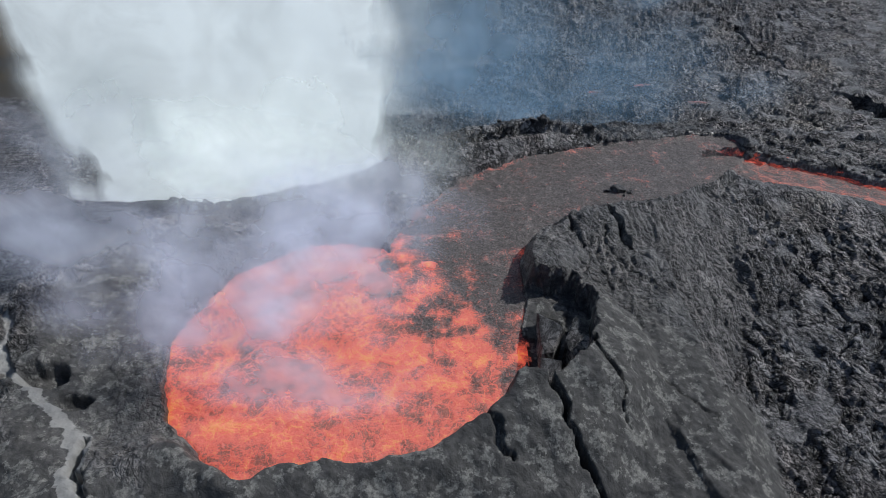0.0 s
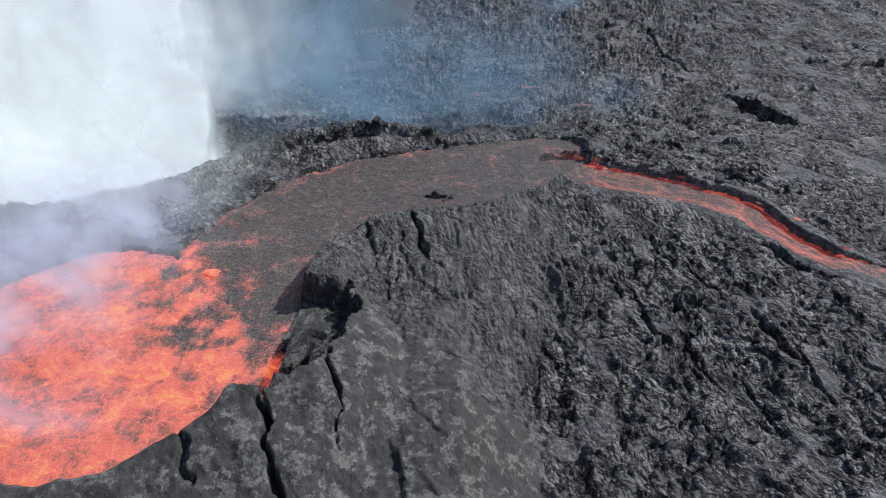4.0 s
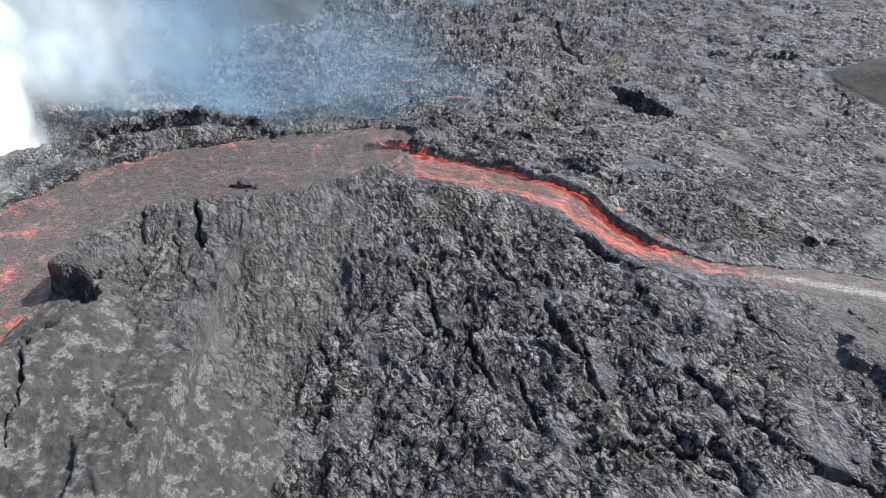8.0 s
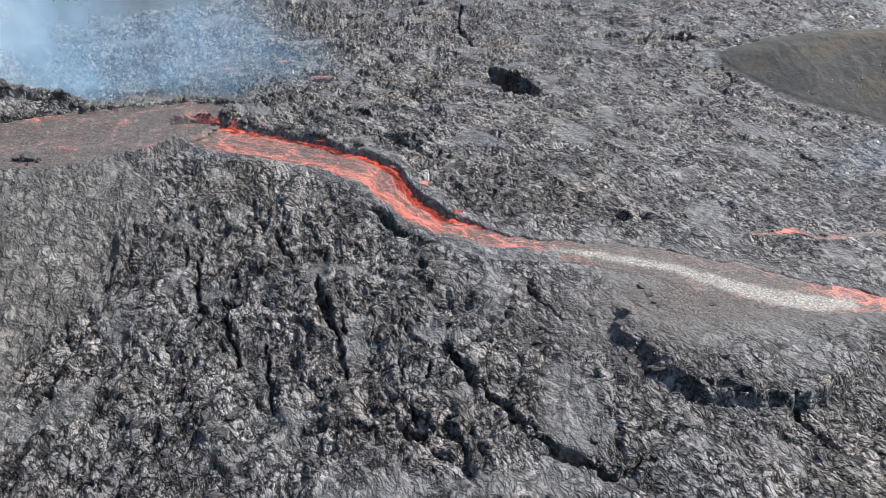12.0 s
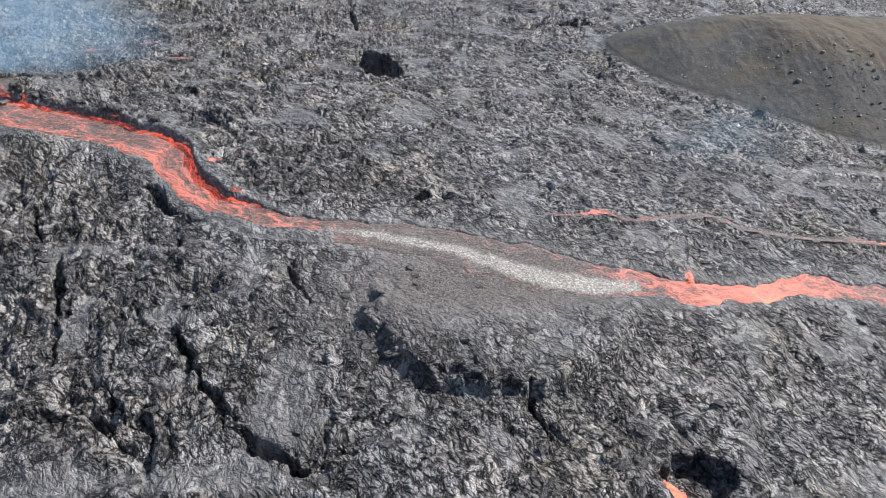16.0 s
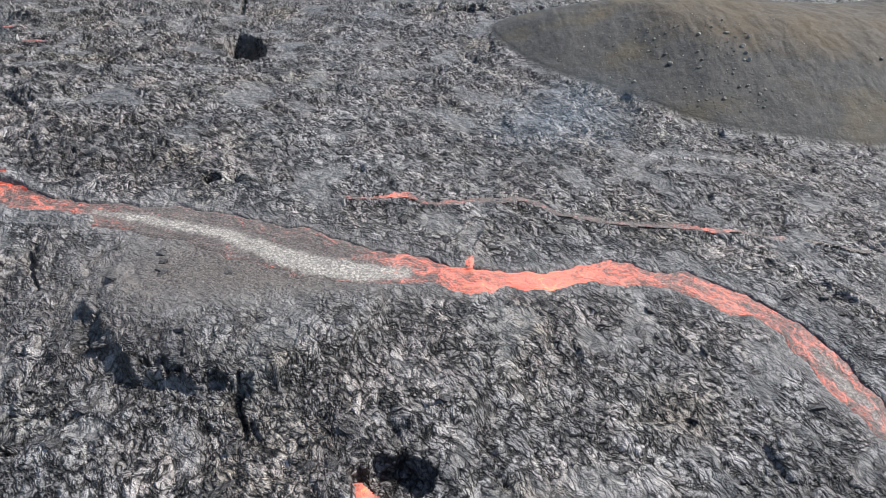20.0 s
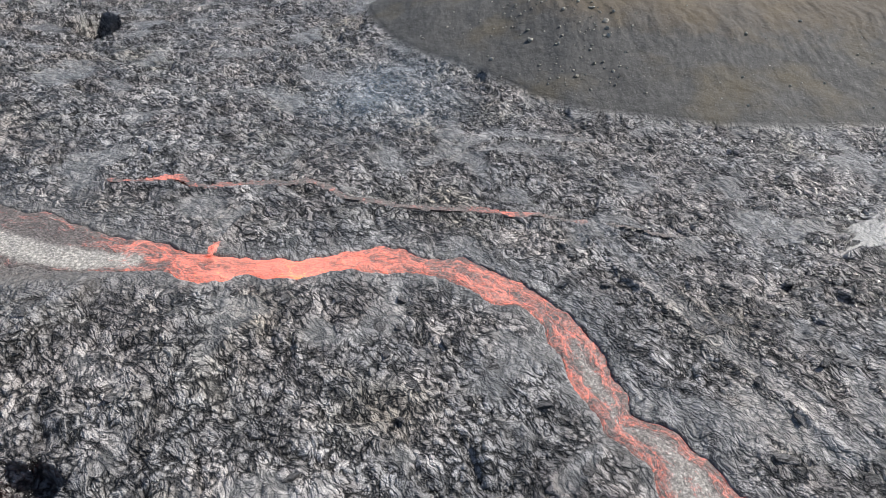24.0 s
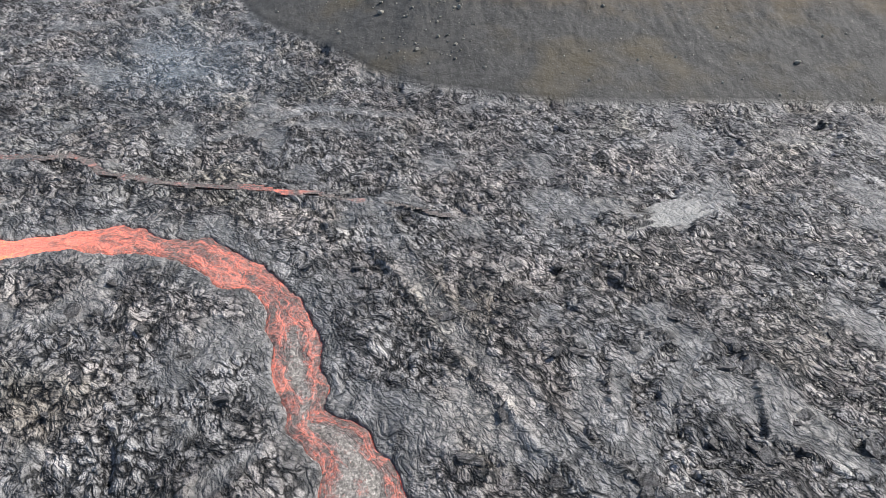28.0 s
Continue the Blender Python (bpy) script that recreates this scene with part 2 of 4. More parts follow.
def land(x, y):
    """Height of the ground, masks of ash, soil, streaked flank and calm crust, and the way the crust lies."""
    wx, wy = x + 3.0 * fbm(x / 6, y / 6, 4, 3), y + 3.0 * fbm(x / 6 + 50, y / 6, 4, 4)
    base = plain(x, y)
    across, along = lie(x, y)
    dc, lc, _ = chain(x + 1.1 * fbm(x / 6, y / 6, 4, 8), y + 1.1 * fbm(x / 6, y / 6, 4, 9), CRATER)
    dr, lr, _ = chain(x + 0.9 * fbm(x / 4, y / 4, 4, 10), y + 0.9 * fbm(x / 4, y / 4, 4, 11), RIVER)
    # the crater's rim: steep inside, an ash slope outside; a wide shelf on the left
    far = step(-5, 6, y - 0.7 * x - 74) * step(34, 22, x)
    left = step(-26, -40, x)
    rim = 12.3 + 7.2 * swell(x, y, 18, 48, 13, 15, 6) + 2.3 * swell(x, y, 25, 76, 7) + 4.2 * swell(x, y, -50, 56, 20) + 3.2 * swell(x, y, -12, 30, 22, 9)
    rim = rim - 1.2 * step(36, 44, x)
    crest = 2.2 + 12 * left
    rim = rim + 0.7 * fbm(x / 5, y / 5, 4, 13)
    u = np.clip(dc / crest, 0, 1)
    inner = lc + 0.9 * step(-0.2, 0.6, dc) + (rim - lc - 0.9) * step(0.2, 1, u)
    outer = rim - (0.45 + 0.4 * far - 0.1 * left) * np.maximum(dc - crest - 1.2, 0)
    cone = np.where(dc < crest, inner, outer)
    # the layered ridge behind the pond: a lumpy foot, a sloping shelf, a dark wall and a broken crest
    dg, top = ridge(x + 0.8 * fbm(x / 4, y / 4, 3, 14), y + 0.8 * fbm(x / 4, y / 4, 3, 7))
    top = top + 0.35 * np.round(3 * fbm(x / 5, y / 5, 2, 12)) / 2 + 0.25 * fbm(x / 1.6, y / 1.6, 3, 17)
    part = np.clip(dc / np.maximum(dc - np.minimum(dg, 0), 0.1), 0, 1)
    climb = 0.26 * step(0.0, 0.12, part) + 0.24 * step(0.10, 0.66, part) + 0.10 * step(0.34, 0.40, part) + 0.40 * step(0.70, 0.82, part)
    back = np.where(dg < 0, 11.6 + (top - 11.6) * climb, top - 1.0 * dg)
    strata = back / 0.8 + 0.5 * fbm(x / 5, y / 5, 3, 6)
    back = back + 0.22 * (step(0.2, 0.8, strata - np.floor(strata)) - 0.5) * step(0.05, 0.2, part)
    back = np.where((dc > 0.1) & (x < 31.5), back + 0.16 * (folds(x / 1.9, y / 1.5, 5) - 0.3), -50.0)
    cone = np.maximum(cone - 1.4 * far * step(2, 8, dc), back)
    h = np.maximum(base, cone) + 0.4 * np.exp(-np.abs(cone - base) / 1.5)
    on_cone = step(-1.0, 0.6, cone - base)
    ragged = fbm(x / 4, y / 4, 5, 20)
    ash = on_cone * step(2.5, -2.5, (y - 62 + 0.45 * (x - 18)) * 0.5 + 3 * ragged) * step(46.6, 45.6, x + 1.6 * ragged) * step(0.2, 1.2, dc) * np.maximum(step(-34, -27, x), step(37, 33, y + 0.3 * (x + 35)))
    ash = np.maximum(ash, 0.9 * left * step(18, 13, dc + 2 * ragged) * step(0.2, 1.2, dc))
    flank = on_cone * (1 - ash) * (1 - far) * step(46.8, 45.0, x - 0.12 * (y - 60) + 3 * ragged)
    hz, rise = hill(x, y)
    soil = step(-0.2, 0.5, rise + 1.6 * fbm(x / 5, y / 5, 5, 21)) * step(-0.2, 0.6, hz)
    grain = swell(x, y, 119, 65, 9, 5.5) + 0.8 * swell(x, y, 130, 66, 9, 4)
    calm = 0.9 * step(0.14, 0.42, fbm(x / 9, y / 9, 3, 27)) + grain + 0.7 * step(2.8, 0.6, dr)
    calm = calm + 1.0 * step(0.45, 0.8, swell(x, y, 99, 41.6, 8, 1.5)) + 1.0 * step(0.4, 0.8, swell(x, y, 115.8, 46, 1.6, 0.9))
    pale, _, _ = chain(wx * 0.4 + x * 0.6, wy * 0.4 + y * 0.6, PALE)
    calm = np.maximum(np.clip(calm, 0, 0.85), 1.5 * step(0.4, -0.1, pale + 0.8 * fbm(x / 1.5, y / 1.5, 3, 29)))
    calm = np.maximum(calm, 1.2 * step(0.40, 0.66, swell(x, y, 223.5, 75.8, 5.4, 1.9, 28) + 0.55 * fbm((x + 0.5 * y) / 5, (y - 0.53 * x) / 1.1, 4, 28)))
    rough = (1 - ash) * np.maximum(0, 1 - 0.75 * calm) * (1 - 0.72 * flank) * (1 - soil) * step(-1, 2.5, dc) * (1 - 0.9 * step(14, 4, np.abs(dg)) * step(34, 28, x) * step(60, 75, y))
    rough = rough * (1 + 0.4 * step(95, 140, y)) * (0.2 + 0.8 * step(4, 24, y) * step(300, 230, y) * step(-75, -55, x) * step(290, 262, x))
    rough = rough * (0.35 + 0.65 * step(1, 9, np.minimum(dc, dr)))
    # crumpled crust: lobes, folds and wrinkles drawn out along the flow, with sharp creases between them
    mood = step(-0.25, 0.3, fbm(x / 13, y / 13, 3, 31))
    one = folds(across / 4.6 + 0.3 * wx / 4, along / 8.5, 34)
    two = folds(across / 2.1, along / 3.6, 35)
    three = folds(across / 1.0 + 0.4 * fbm(x / 2, y / 2, 2, 38), along / 1.7, 36)
    four = folds(across / 0.55 + 0.5 * fbm(x, y, 2, 56), along / 0.9, 37)
    _, _, plate = cells(wx / 3.4, wy / 3.4, 2)
    relief = 1.4 * fbm(x / 11, y / 11, 3, 30) + 0.65 * one + (0.5 + 0.25 * mood) * two + 0.42 * three + 0.22 * four + 0.4 * (plate - 0.5) * (1 - mood)
    relief = relief - 0.9
    deepen = step(0.10, 0.02, one) * step(-0.02, 0.2, fbm(x / 10, y / 10, 2, 45))
    gap = step(0.05, 0.01, np.abs(fbm(wx / 9, wy / 6, 2, 48))) * step(-0.02, 0.15, fbm(x / 9, y / 9, 2, 49)) * step(116, 100, x) * step(130, 100, y)
    relief = relief - 0.5 * deepen - 1.1 * gap
    ledge = 1.1 * step(-0.05, 0.05, fbm(x / 15, y / 12, 4, 90)) + 0.7 * step(-0.05, 0.05, fbm(x / 9, y / 12, 4, 91) - 0.05) - 0.6
    dome = np.hypot((x - 125) / 14.5, (y - 62.5) / 12.5) + 0.10 * fbm(x / 4, y / 4, 4, 92)
    # streaks and cracks that run down the flank
    streak = fbm(across / 1.6 + 0.3 * ragged, along / 9, 4, 46)
    split = step(0.06, 0.0, np.abs(fbm(across / 2.6, along / 12, 3, 39))) * step(-0.05, 0.2, fbm(x / 5, y / 5, 2, 47))
    strength = 0.82 - 0.22 * step(92, 125, x)
    h = h + rough * (relief * strength + ledge * (0.6 - 0.4 * step(85, 105, x)))
    h = h + flank * (0.40 * streak + 0.20 * two + 0.2 * three + 0.1 * four - 0.3 * split - 0.2) + ash * (0.35 * fbm(x / 6, y / 6, 4, 33) + 0.10 * streak + 0.05 * three)
    h = h + 1.8 * step(1.05, 0.95, dome) * step(68, 56, y) * (1 - soil)
    h = h + 0.8 * step(44.5, 47.5, x + 1.6 * ragged) * step(58, 50, x) * step(88, 70, y) * (1 - soil)
    gully = np.abs(fbm(x / 5 + 0.4 * fbm(x / 9, y / 9, 3, 52), y / 15, 4, 51))
    hz = np.maximum(hz, 0) + soil * (0.30 * fbm(x / 7, y / 7, 5, 50) + (0.28 + 0.10 * step(4, 7, hz)) * gully * step(1.0, 5, hz))
    h = h * (1 - soil) + soil * (-1.25 + hz)
    # sunken channels; the river runs nearly level with its banks but for the high bank on its far side
    bank = 0.25 + 1.3 * step(0, 1.5, y - (94.5 - 0.10 * (x - 56) - 0.75 * np.maximum(x - 74, 0))) * step(98, 90, x) * step(50, 58, x)
    bank = bank - 0.14 * step(95, 105, x) - 0.10 * step(104, 110, x) * step(144, 138, x) + 0.25 * fbm(x / 3, y / 3, 3, 19)
    near = step(4.5, 0.5, dr) * (1 - on_cone * step(8, 2, dc))
    h = h * (1 - near) + near * (lr + bank + 0.35 * (h - base) * (1 - on_cone) + 0.06 * dr)
    h = h + 1.1 * swell(x, y, 55.5, 102.2, 3.4, 2.0, -18) * (0.6 + folds(x / 1.5, y / 1.5, 57))
    for d, level, wall, deep in ((dc, lc, 0.7, 2.5), (dr, lr, 0.45, 1.0)):
        edge = step(-0.3, wall, d)
        h = np.where(d < wall, (level - deep) * (1 - edge) + np.maximum(h, level + 0.1) * edge, h)
    dt, lt, _ = chain(x + 0.5 * fbm(x / 3, y / 3, 3, 15), y + 0.5 * fbm(x / 3, y / 3, 3, 16), TRIB)
    h = np.where(dt < 1.4, h + step(1.4, 0.1, dt) * (base + 0.45 - h) - 0.45 * step(0.25, -0.3, dt), h)
    do, lo, _ = chain(x + 0.2 * (wx - x), y + 0.2 * (wy - y), OLD)
    h = np.where(do < 1.5, (plain(x, y) + 0.2 + 0.12 * ropes(wx, wy, 30, 43, 9.0)) * step(1.5, 0, do) + h * step(0, 1.5, do) + 0.25 * np.exp(-((do - 0.4) / 0.5) ** 2), h)
    for tongue in TONGUES:
        dq, _, _ = chain(x + 0.15 * (wx - x), y + 0.15 * (wy - y), tongue)
        skin = step(0.5, 0.0, dq)
        h = np.where(dq < 1.2, h * (1 - skin) + skin * (base + 0.15 - 0.15 * np.minimum(dq, 0)) + 0.2 * np.exp(-((dq - 0.25) / 0.32) ** 2), h)
        calm = np.maximum(calm, 0.8 * skin)
    calm = np.maximum(calm, 0.6 * step(0.3, -0.3, do))
    # collapsed hollow behind the near rim
    dh = np.hypot(np.maximum(x - 13.6 - 0.27 * (y - 56), 0) / 4.9, (y - 54) / 10) + 3 * step(4, -2, x) + 0.20 * fbm(x / 3, y / 3, 4, 18) - 1
    h = np.where(dh < 0.03, h - np.maximum(h - 10.4 - 1.3 * plate, 0) * step(0.03, -0.03, dh), h)
    # the pit, smaller far pits and the little vent
    lean = x - 104.8 + 0.33 * (y - 144.5)
    dp = np.hypot(lean / 4.3, (y - 144.5) / 10.8) + 0.10 * fbm(x / 4, y / 4, 3, 60) - 1
    h = h - 11 * step(0.03, -0.05, dp) + 0.2 * np.exp(-np.maximum(dp, 0) / 0.25)
    for px, py, rx, ry, deep in ((150, 177, 9, 3, 2.5), (134, 181, 6, 2.4, 2.2), (123, 159, 3, 3, 1.0), (115.9, 83.2, 1.3, 1.1, 2.2), (119, 108, 3, 1, 1.0), (-45.5, 46.5, 2.6, 2.2, 2.6), (-40.5, 43.2, 1.8, 1.6, 2.2)):
        h = h - deep * step(0.05, -0.3, np.hypot((x - px) / rx, (y - py) / ry) + 0.3 * fbm(x / 3, y / 3, 3, 62) - 1)
    dv = np.hypot((x - 141) / 3.4, (y - 41.8) / 2.2) + 0.35 * fbm(x / 1.5, y / 1.5, 3, 61) - 1
    h = h - 2.4 * step(0.1, -0.25, dv) + 0.6 * np.exp(-np.maximum(dv, 0) / 0.4)
    jx, jy = x + 0.9 * fbm(x / 2.5, y / 2.5, 3, 63), y + 0.9 * fbm(x / 2.5, y / 2.5, 3, 64)
    for ax, ay, bx, by, half, deep in CRACKS:
        if x.max() < min(ax, bx) - 4 or x.min() > max(ax, bx) + 4 or y.max() < min(ay, by) - 4 or y.min() > max(ay, by) + 4:
            continue
        ln2 = (bx - ax) ** 2 + (by - ay) ** 2
        tc = np.clip(((jx - ax) * (bx - ax) + (jy - ay) * (by - ay)) / ln2, 0, 1)
        w = half * (0.35 + 2.6 * tc * (1 - tc))
        h = h - deep * step(1.25 * w, 0.5 * w, np.hypot(jx - ax - tc * (bx - ax), jy - ay - tc * (by - ay)))
    return h, ash, soil, flank, calm, grain


# ---- materials ----
def material(name):
    m = bpy.data.materials.new(name)
    m.use_nodes = True
    return m, m.node_tree.nodes, m.node_tree.links, m.node_tree.nodes["Principled BSDF"]


def ramp(nodes, links, fac, stops):
    r = nodes.new("ShaderNodeValToRGB")
    els = r.color_ramp.elements
    els.remove(els[1])
    for i, (p, c) in enumerate(stops):
        e = els[0] if i == 0 else els.new(p)
        e.position, e.color = p, (*c, 1)
    links.new(fac, r.inputs[0])
    return r.outputs[0]


def texture(nodes, links, kind, scale, coords, detail=6.0, rough=0.55, **more):
    n = nodes.new(kind)
    n.inputs["Scale"].default_value = scale
    if "Detail" in n.inputs:
        n.inputs["Detail"].default_value = detail
    if "Roughness" in n.inputs:
        n.inputs["Roughness"].default_value = rough
    for k, v in more.items():
        n.inputs[k].default_value = v
    links.new(coords, n.inputs["Vector"])
    return n


def blend(nodes, links, fac, a, b, kind="MIX"):
    n = nodes.new("ShaderNodeMix")
    n.data_type, n.blend_type = "RGBA", kind
    for s, v in ((n.inputs[0], fac), (n.inputs[6], a), (n.inputs[7], b)):
        if isinstance(v, bpy.types.NodeSocket):
            links.new(v, s)
        elif isinstance(v, (int, float)):
            s.default_value = v
        else:
            s.default_value = (*v, 1)
    return n.outputs[2]


def math_node(nodes, links, op, a, b=0.0, clamp=False):
    n = nodes.new("ShaderNodeMath")
    n.operation, n.use_clamp = op, clamp
    for s, v in ((n.inputs[0], a), (n.inputs[1], b)):
        if isinstance(v, bpy.types.NodeSocket):
            links.new(v, s)
        else:
            s.default_value = v
    return n.outputs[0]


def scaled(n, l, v, by):
    return blend(n, l, 1.0, v, by, "MULTIPLY")


def crease(n, l, co, scale, detail=2.0, sharp=0.6):
    """Swellings that meet in sharp creases: 0 in the crease, about 0.5 on the back."""
    t = texture(n, l, "ShaderNodeTexNoise", scale, co, detail, 0.5)
    bend = math_node(n, l, "ABSOLUTE", math_node(n, l, "MULTIPLY", math_node(n, l, "SUBTRACT", t.outputs[0], 0.5), 2.0))
    return math_node(n, l, "POWER", bend, sharp)


def weigh(n, l, *terms):
    """A sum of (value, weight)."""
    out = None
    for value, weight in terms:
        term = math_node(n, l, "MULTIPLY", value, weight)
        out = term if out is None else math_node(n, l, "ADD", out, term)
    return out


def grey(v):
    return (v, v, v)


def crust_nodes(n, l, co):
    """Crumpled glassy crust: colour, with shade painted in its creases, and relief, with the noises that they use. co:
    metres across, along the flow.
    """
    warp = texture(n, l, "ShaderNodeTexNoise", 0.35, co, 1, 0.5)
    bent = blend(n, l, 1.0, co, scaled(n, l, warp.outputs[1], grey(1.35)), "ADD")
    drawn = scaled(n, l, bent, (1.0, 0.70, 0.8))
    big = texture(n, l, "ShaderNodeTexNoise", 0.09, co, 4, 0.55)
    mid = texture(n, l, "ShaderNodeTexNoise", 0.9, scaled(n, l, bent, (1.0, 0.8, 0.3)), 7, 0.66)
    fine = texture(n, l, "ShaderNodeTexNoise", 7.0, co, 4, 0.65)
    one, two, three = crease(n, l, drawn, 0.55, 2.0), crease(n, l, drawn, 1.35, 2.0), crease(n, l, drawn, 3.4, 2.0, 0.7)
    twist = texture(n, l, "ShaderNodeTexNoise", 0.30, bent, 2, 0.5)
    rope = math_node(n, l, "ABSOLUTE", math_node(n, l, "SINE", math_node(n, l, "MULTIPLY", twist.outputs[0], 60.0)))
    ropy = math_node(n, l, "MULTIPLY", rope, ramp(n, l, big.outputs[0], [(0.45, grey(0.25)), (0.55, grey(1))]))
    plates = texture(n, l, "ShaderNodeTexVoronoi", 0.75, drawn, 0)
    joints = texture(n, l, "ShaderNodeTexVoronoi", 0.75, drawn, 0)
    joints.feature = "DISTANCE_TO_EDGE"
    joint = ramp(n, l, joints.outputs[0], [(0.0, grey(0)), (0.10, grey(1))])
    high = weigh(n, l, (one, 0.55), (two, 0.52), (three, 0.24), (joint, 0.10), (ropy, 0.02), (fine.outputs[0], 0.05))
    # random greys; the crease term puts some shade into the tone
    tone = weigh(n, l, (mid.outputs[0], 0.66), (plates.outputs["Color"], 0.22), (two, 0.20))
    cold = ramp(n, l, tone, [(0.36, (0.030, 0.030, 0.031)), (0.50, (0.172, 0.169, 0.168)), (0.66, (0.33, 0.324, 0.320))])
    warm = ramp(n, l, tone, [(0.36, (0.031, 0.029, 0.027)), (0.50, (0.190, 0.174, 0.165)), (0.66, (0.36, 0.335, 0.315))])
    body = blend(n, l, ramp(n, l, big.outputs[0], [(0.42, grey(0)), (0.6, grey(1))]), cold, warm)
    olive = texture(n, l, "ShaderNodeTexNoise", 0.06, scaled(n, l, bent, grey(1.0)), 5, 0.6)
    body = blend(n, l, ramp(n, l, olive.outputs[0], [(0.55, grey(0)), (0.68, grey(0.45))]), body, scaled(n, l, body, (1.25, 1.18, 0.92)))
    zone = ramp(n, l, texture(n, l, "ShaderNodeTexNoise", 0.22, scaled(n, l, bent, (1.0, 0.45, 1.0)), 4, 0.6).outputs[0], [(0.36, (0.55, 0.55, 0.57)), (0.5, grey(1.0)), (0.62, (1.4, 1.38, 1.36))])
    body = scaled(n, l, body, zone)
    body = scaled(n, l, body, ramp(n, l, fine.outputs[0], [(0.36, grey(0.65)), (0.64, grey(1.4))]))
    # near-black shade painted into the colour along creases and plate joints
    crease_shade = ramp(n, l, math_node(n, l, "MULTIPLY", math_node(n, l, "MULTIPLY", one, two), weigh(n, l, (joint, 0.7), (mid.outputs[0], 0.6))), [(0.015, grey(0.08)), (0.08, grey(1))])
    body = scaled(n, l, body, crease_shade)
    return big, mid, fine, tone, body, high


def ground_material():
    m, n, l, p = material("lava_ground")
    co = n.new("ShaderNodeTexCoord").outputs["Object"]
    turned = n.new("ShaderNodeMapping")
    turned.inputs["Rotation"].default_value[2] = radians(-38)
    l.new(co, turned.inputs["Vector"])
    lain = turned.outputs[0]
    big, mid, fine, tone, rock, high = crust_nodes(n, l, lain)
    # ash with pale crumbling patches
    ashc = blend(n, l, fine.outputs[0], (0.040, 0.039, 0.037), (0.088, 0.086, 0.081))
    drawn = scaled(n, l, lain, (1.0, 0.6, 0.5))
    ashc = scaled(n, l, ashc, ramp(n, l, texture(n, l, "ShaderNodeTexNoise", 1.6, drawn, 6, 0.7).outputs[0], [(0.35, grey(0.6)), (0.65, grey(1.4))]))
    patch = ramp(n, l, texture(n, l, "ShaderNodeTexNoise", 0.55, co, 9, 0.68).outputs[0], [(0.52, grey(0)), (0.56, grey(1))])
    speck = ramp(n, l, texture(n, l, "ShaderNodeTexNoise", 2.6, co, 6, 0.7).outputs[0], [(0.40, grey(0.15)), (0.60, grey(1))])
    ashc = blend(n, l, math_node(n, l, "MULTIPLY", patch, speck), ashc, (0.23, 0.227, 0.205))
    # the hill's soil
    slope = texture(n, l, "ShaderNodeTexNoise", 1.0, scaled(n, l, co, (1.3, 0.4, 0.8)), 8, 0.65)
    soilc = blend(n, l, ramp(n, l, slope.outputs[0], [(0.35, grey(0)), (0.65, grey(1))]), (0.041, 0.040, 0.038), (0.076, 0.074, 0.069))
    soilc = blend(n, l, ramp(n, l, big.outputs[0], [(0.5, grey(0)), (0.72, grey(1))]), soilc, (0.085, 0.071, 0.046))
    soilc = blend(n, l, ramp(n, l, texture(n, l, "ShaderNodeTexNoise", 3.2, co, 4, 0.7).outputs[0], [(0.60, grey(0)), (0.68, grey(0.7))]), soilc, (0.24, 0.23, 0.21))
    height = n.new("ShaderNodeSeparateXYZ")
    l.new(co, height.inputs[0])
    upper = ramp(n, l, weigh(n, l, (height.outputs[2], 0.09), (big.outputs[0], 0.5), (slope.outputs[0], 0.25)), [(0.78, grey(0)), (1.05, grey(0.5))])
    soilc = blend(n, l, upper, soilc, (0.105, 0.075, 0.040))
    flankc = blend(n, l, tone, (0.04, 0.04, 0.039), (0.20, 0.196, 0.185))
    masks = n.new("ShaderNodeAttribute")
    masks.attribute_name = "cover"
    sep = n.new("ShaderNodeSeparateColor")
    l.new(masks.outputs["Color"], sep.inputs[0])
    smooth = blend(n, l, mid.outputs[0], (0.085, 0.086, 0.086), (0.25, 0.25, 0.246))
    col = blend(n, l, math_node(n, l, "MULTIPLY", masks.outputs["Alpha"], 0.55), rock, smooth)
    # the granular ground beside the broad reach
    gritty = n.new("ShaderNodeAttribute")
    gritty.attribute_name = "grain"
    crumbs = ramp(n, l, texture(n, l, "ShaderNodeTexNoise", 3.0, lain, 6, 0.75).outputs[0], [(0.36, (0.05, 0.042, 0.038)), (0.52, (0.15, 0.130, 0.118)), (0.66, (0.34, 0.315, 0.29))])
    col = blend(n, l, math_node(n, l, "MULTIPLY", gritty.outputs["Fac"], 0.8, True), col, crumbs)
    col = blend(n, l, math_node(n, l, "MULTIPLY", sep.outputs[2], 0.6), col, flankc)
    col = blend(n, l, sep.outputs[0], col, ashc)
    col = blend(n, l, sep.outputs[1], col, soilc)
    salt = ramp(n, l, math_node(n, l, "SUBTRACT", masks.outputs["Alpha"], 0.5), [(0.45, grey(0)), (0.8, grey(1))])
    col = blend(n, l, math_node(n, l, "MULTIPLY", salt, math_node(n, l, "ADD", mid.outputs[0], 0.3), True), col, (0.33, 0.325, 0.305))
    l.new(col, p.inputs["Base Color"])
    bare = math_node(n, l, "MAXIMUM", sep.outputs[0], sep.outputs[1])
    gloss = weigh(n, l, (mid.outputs[0], 0.5), (fine.outputs[0], 0.25))
    l.new(math_node(n, l, "ADD", gloss, math_node(n, l, "MULTIPLY", bare, 0.5), True), p.inputs["Roughness"])
    bump = n.new("ShaderNodeBump")
    bump.inputs["Distance"].default_value = 1.0
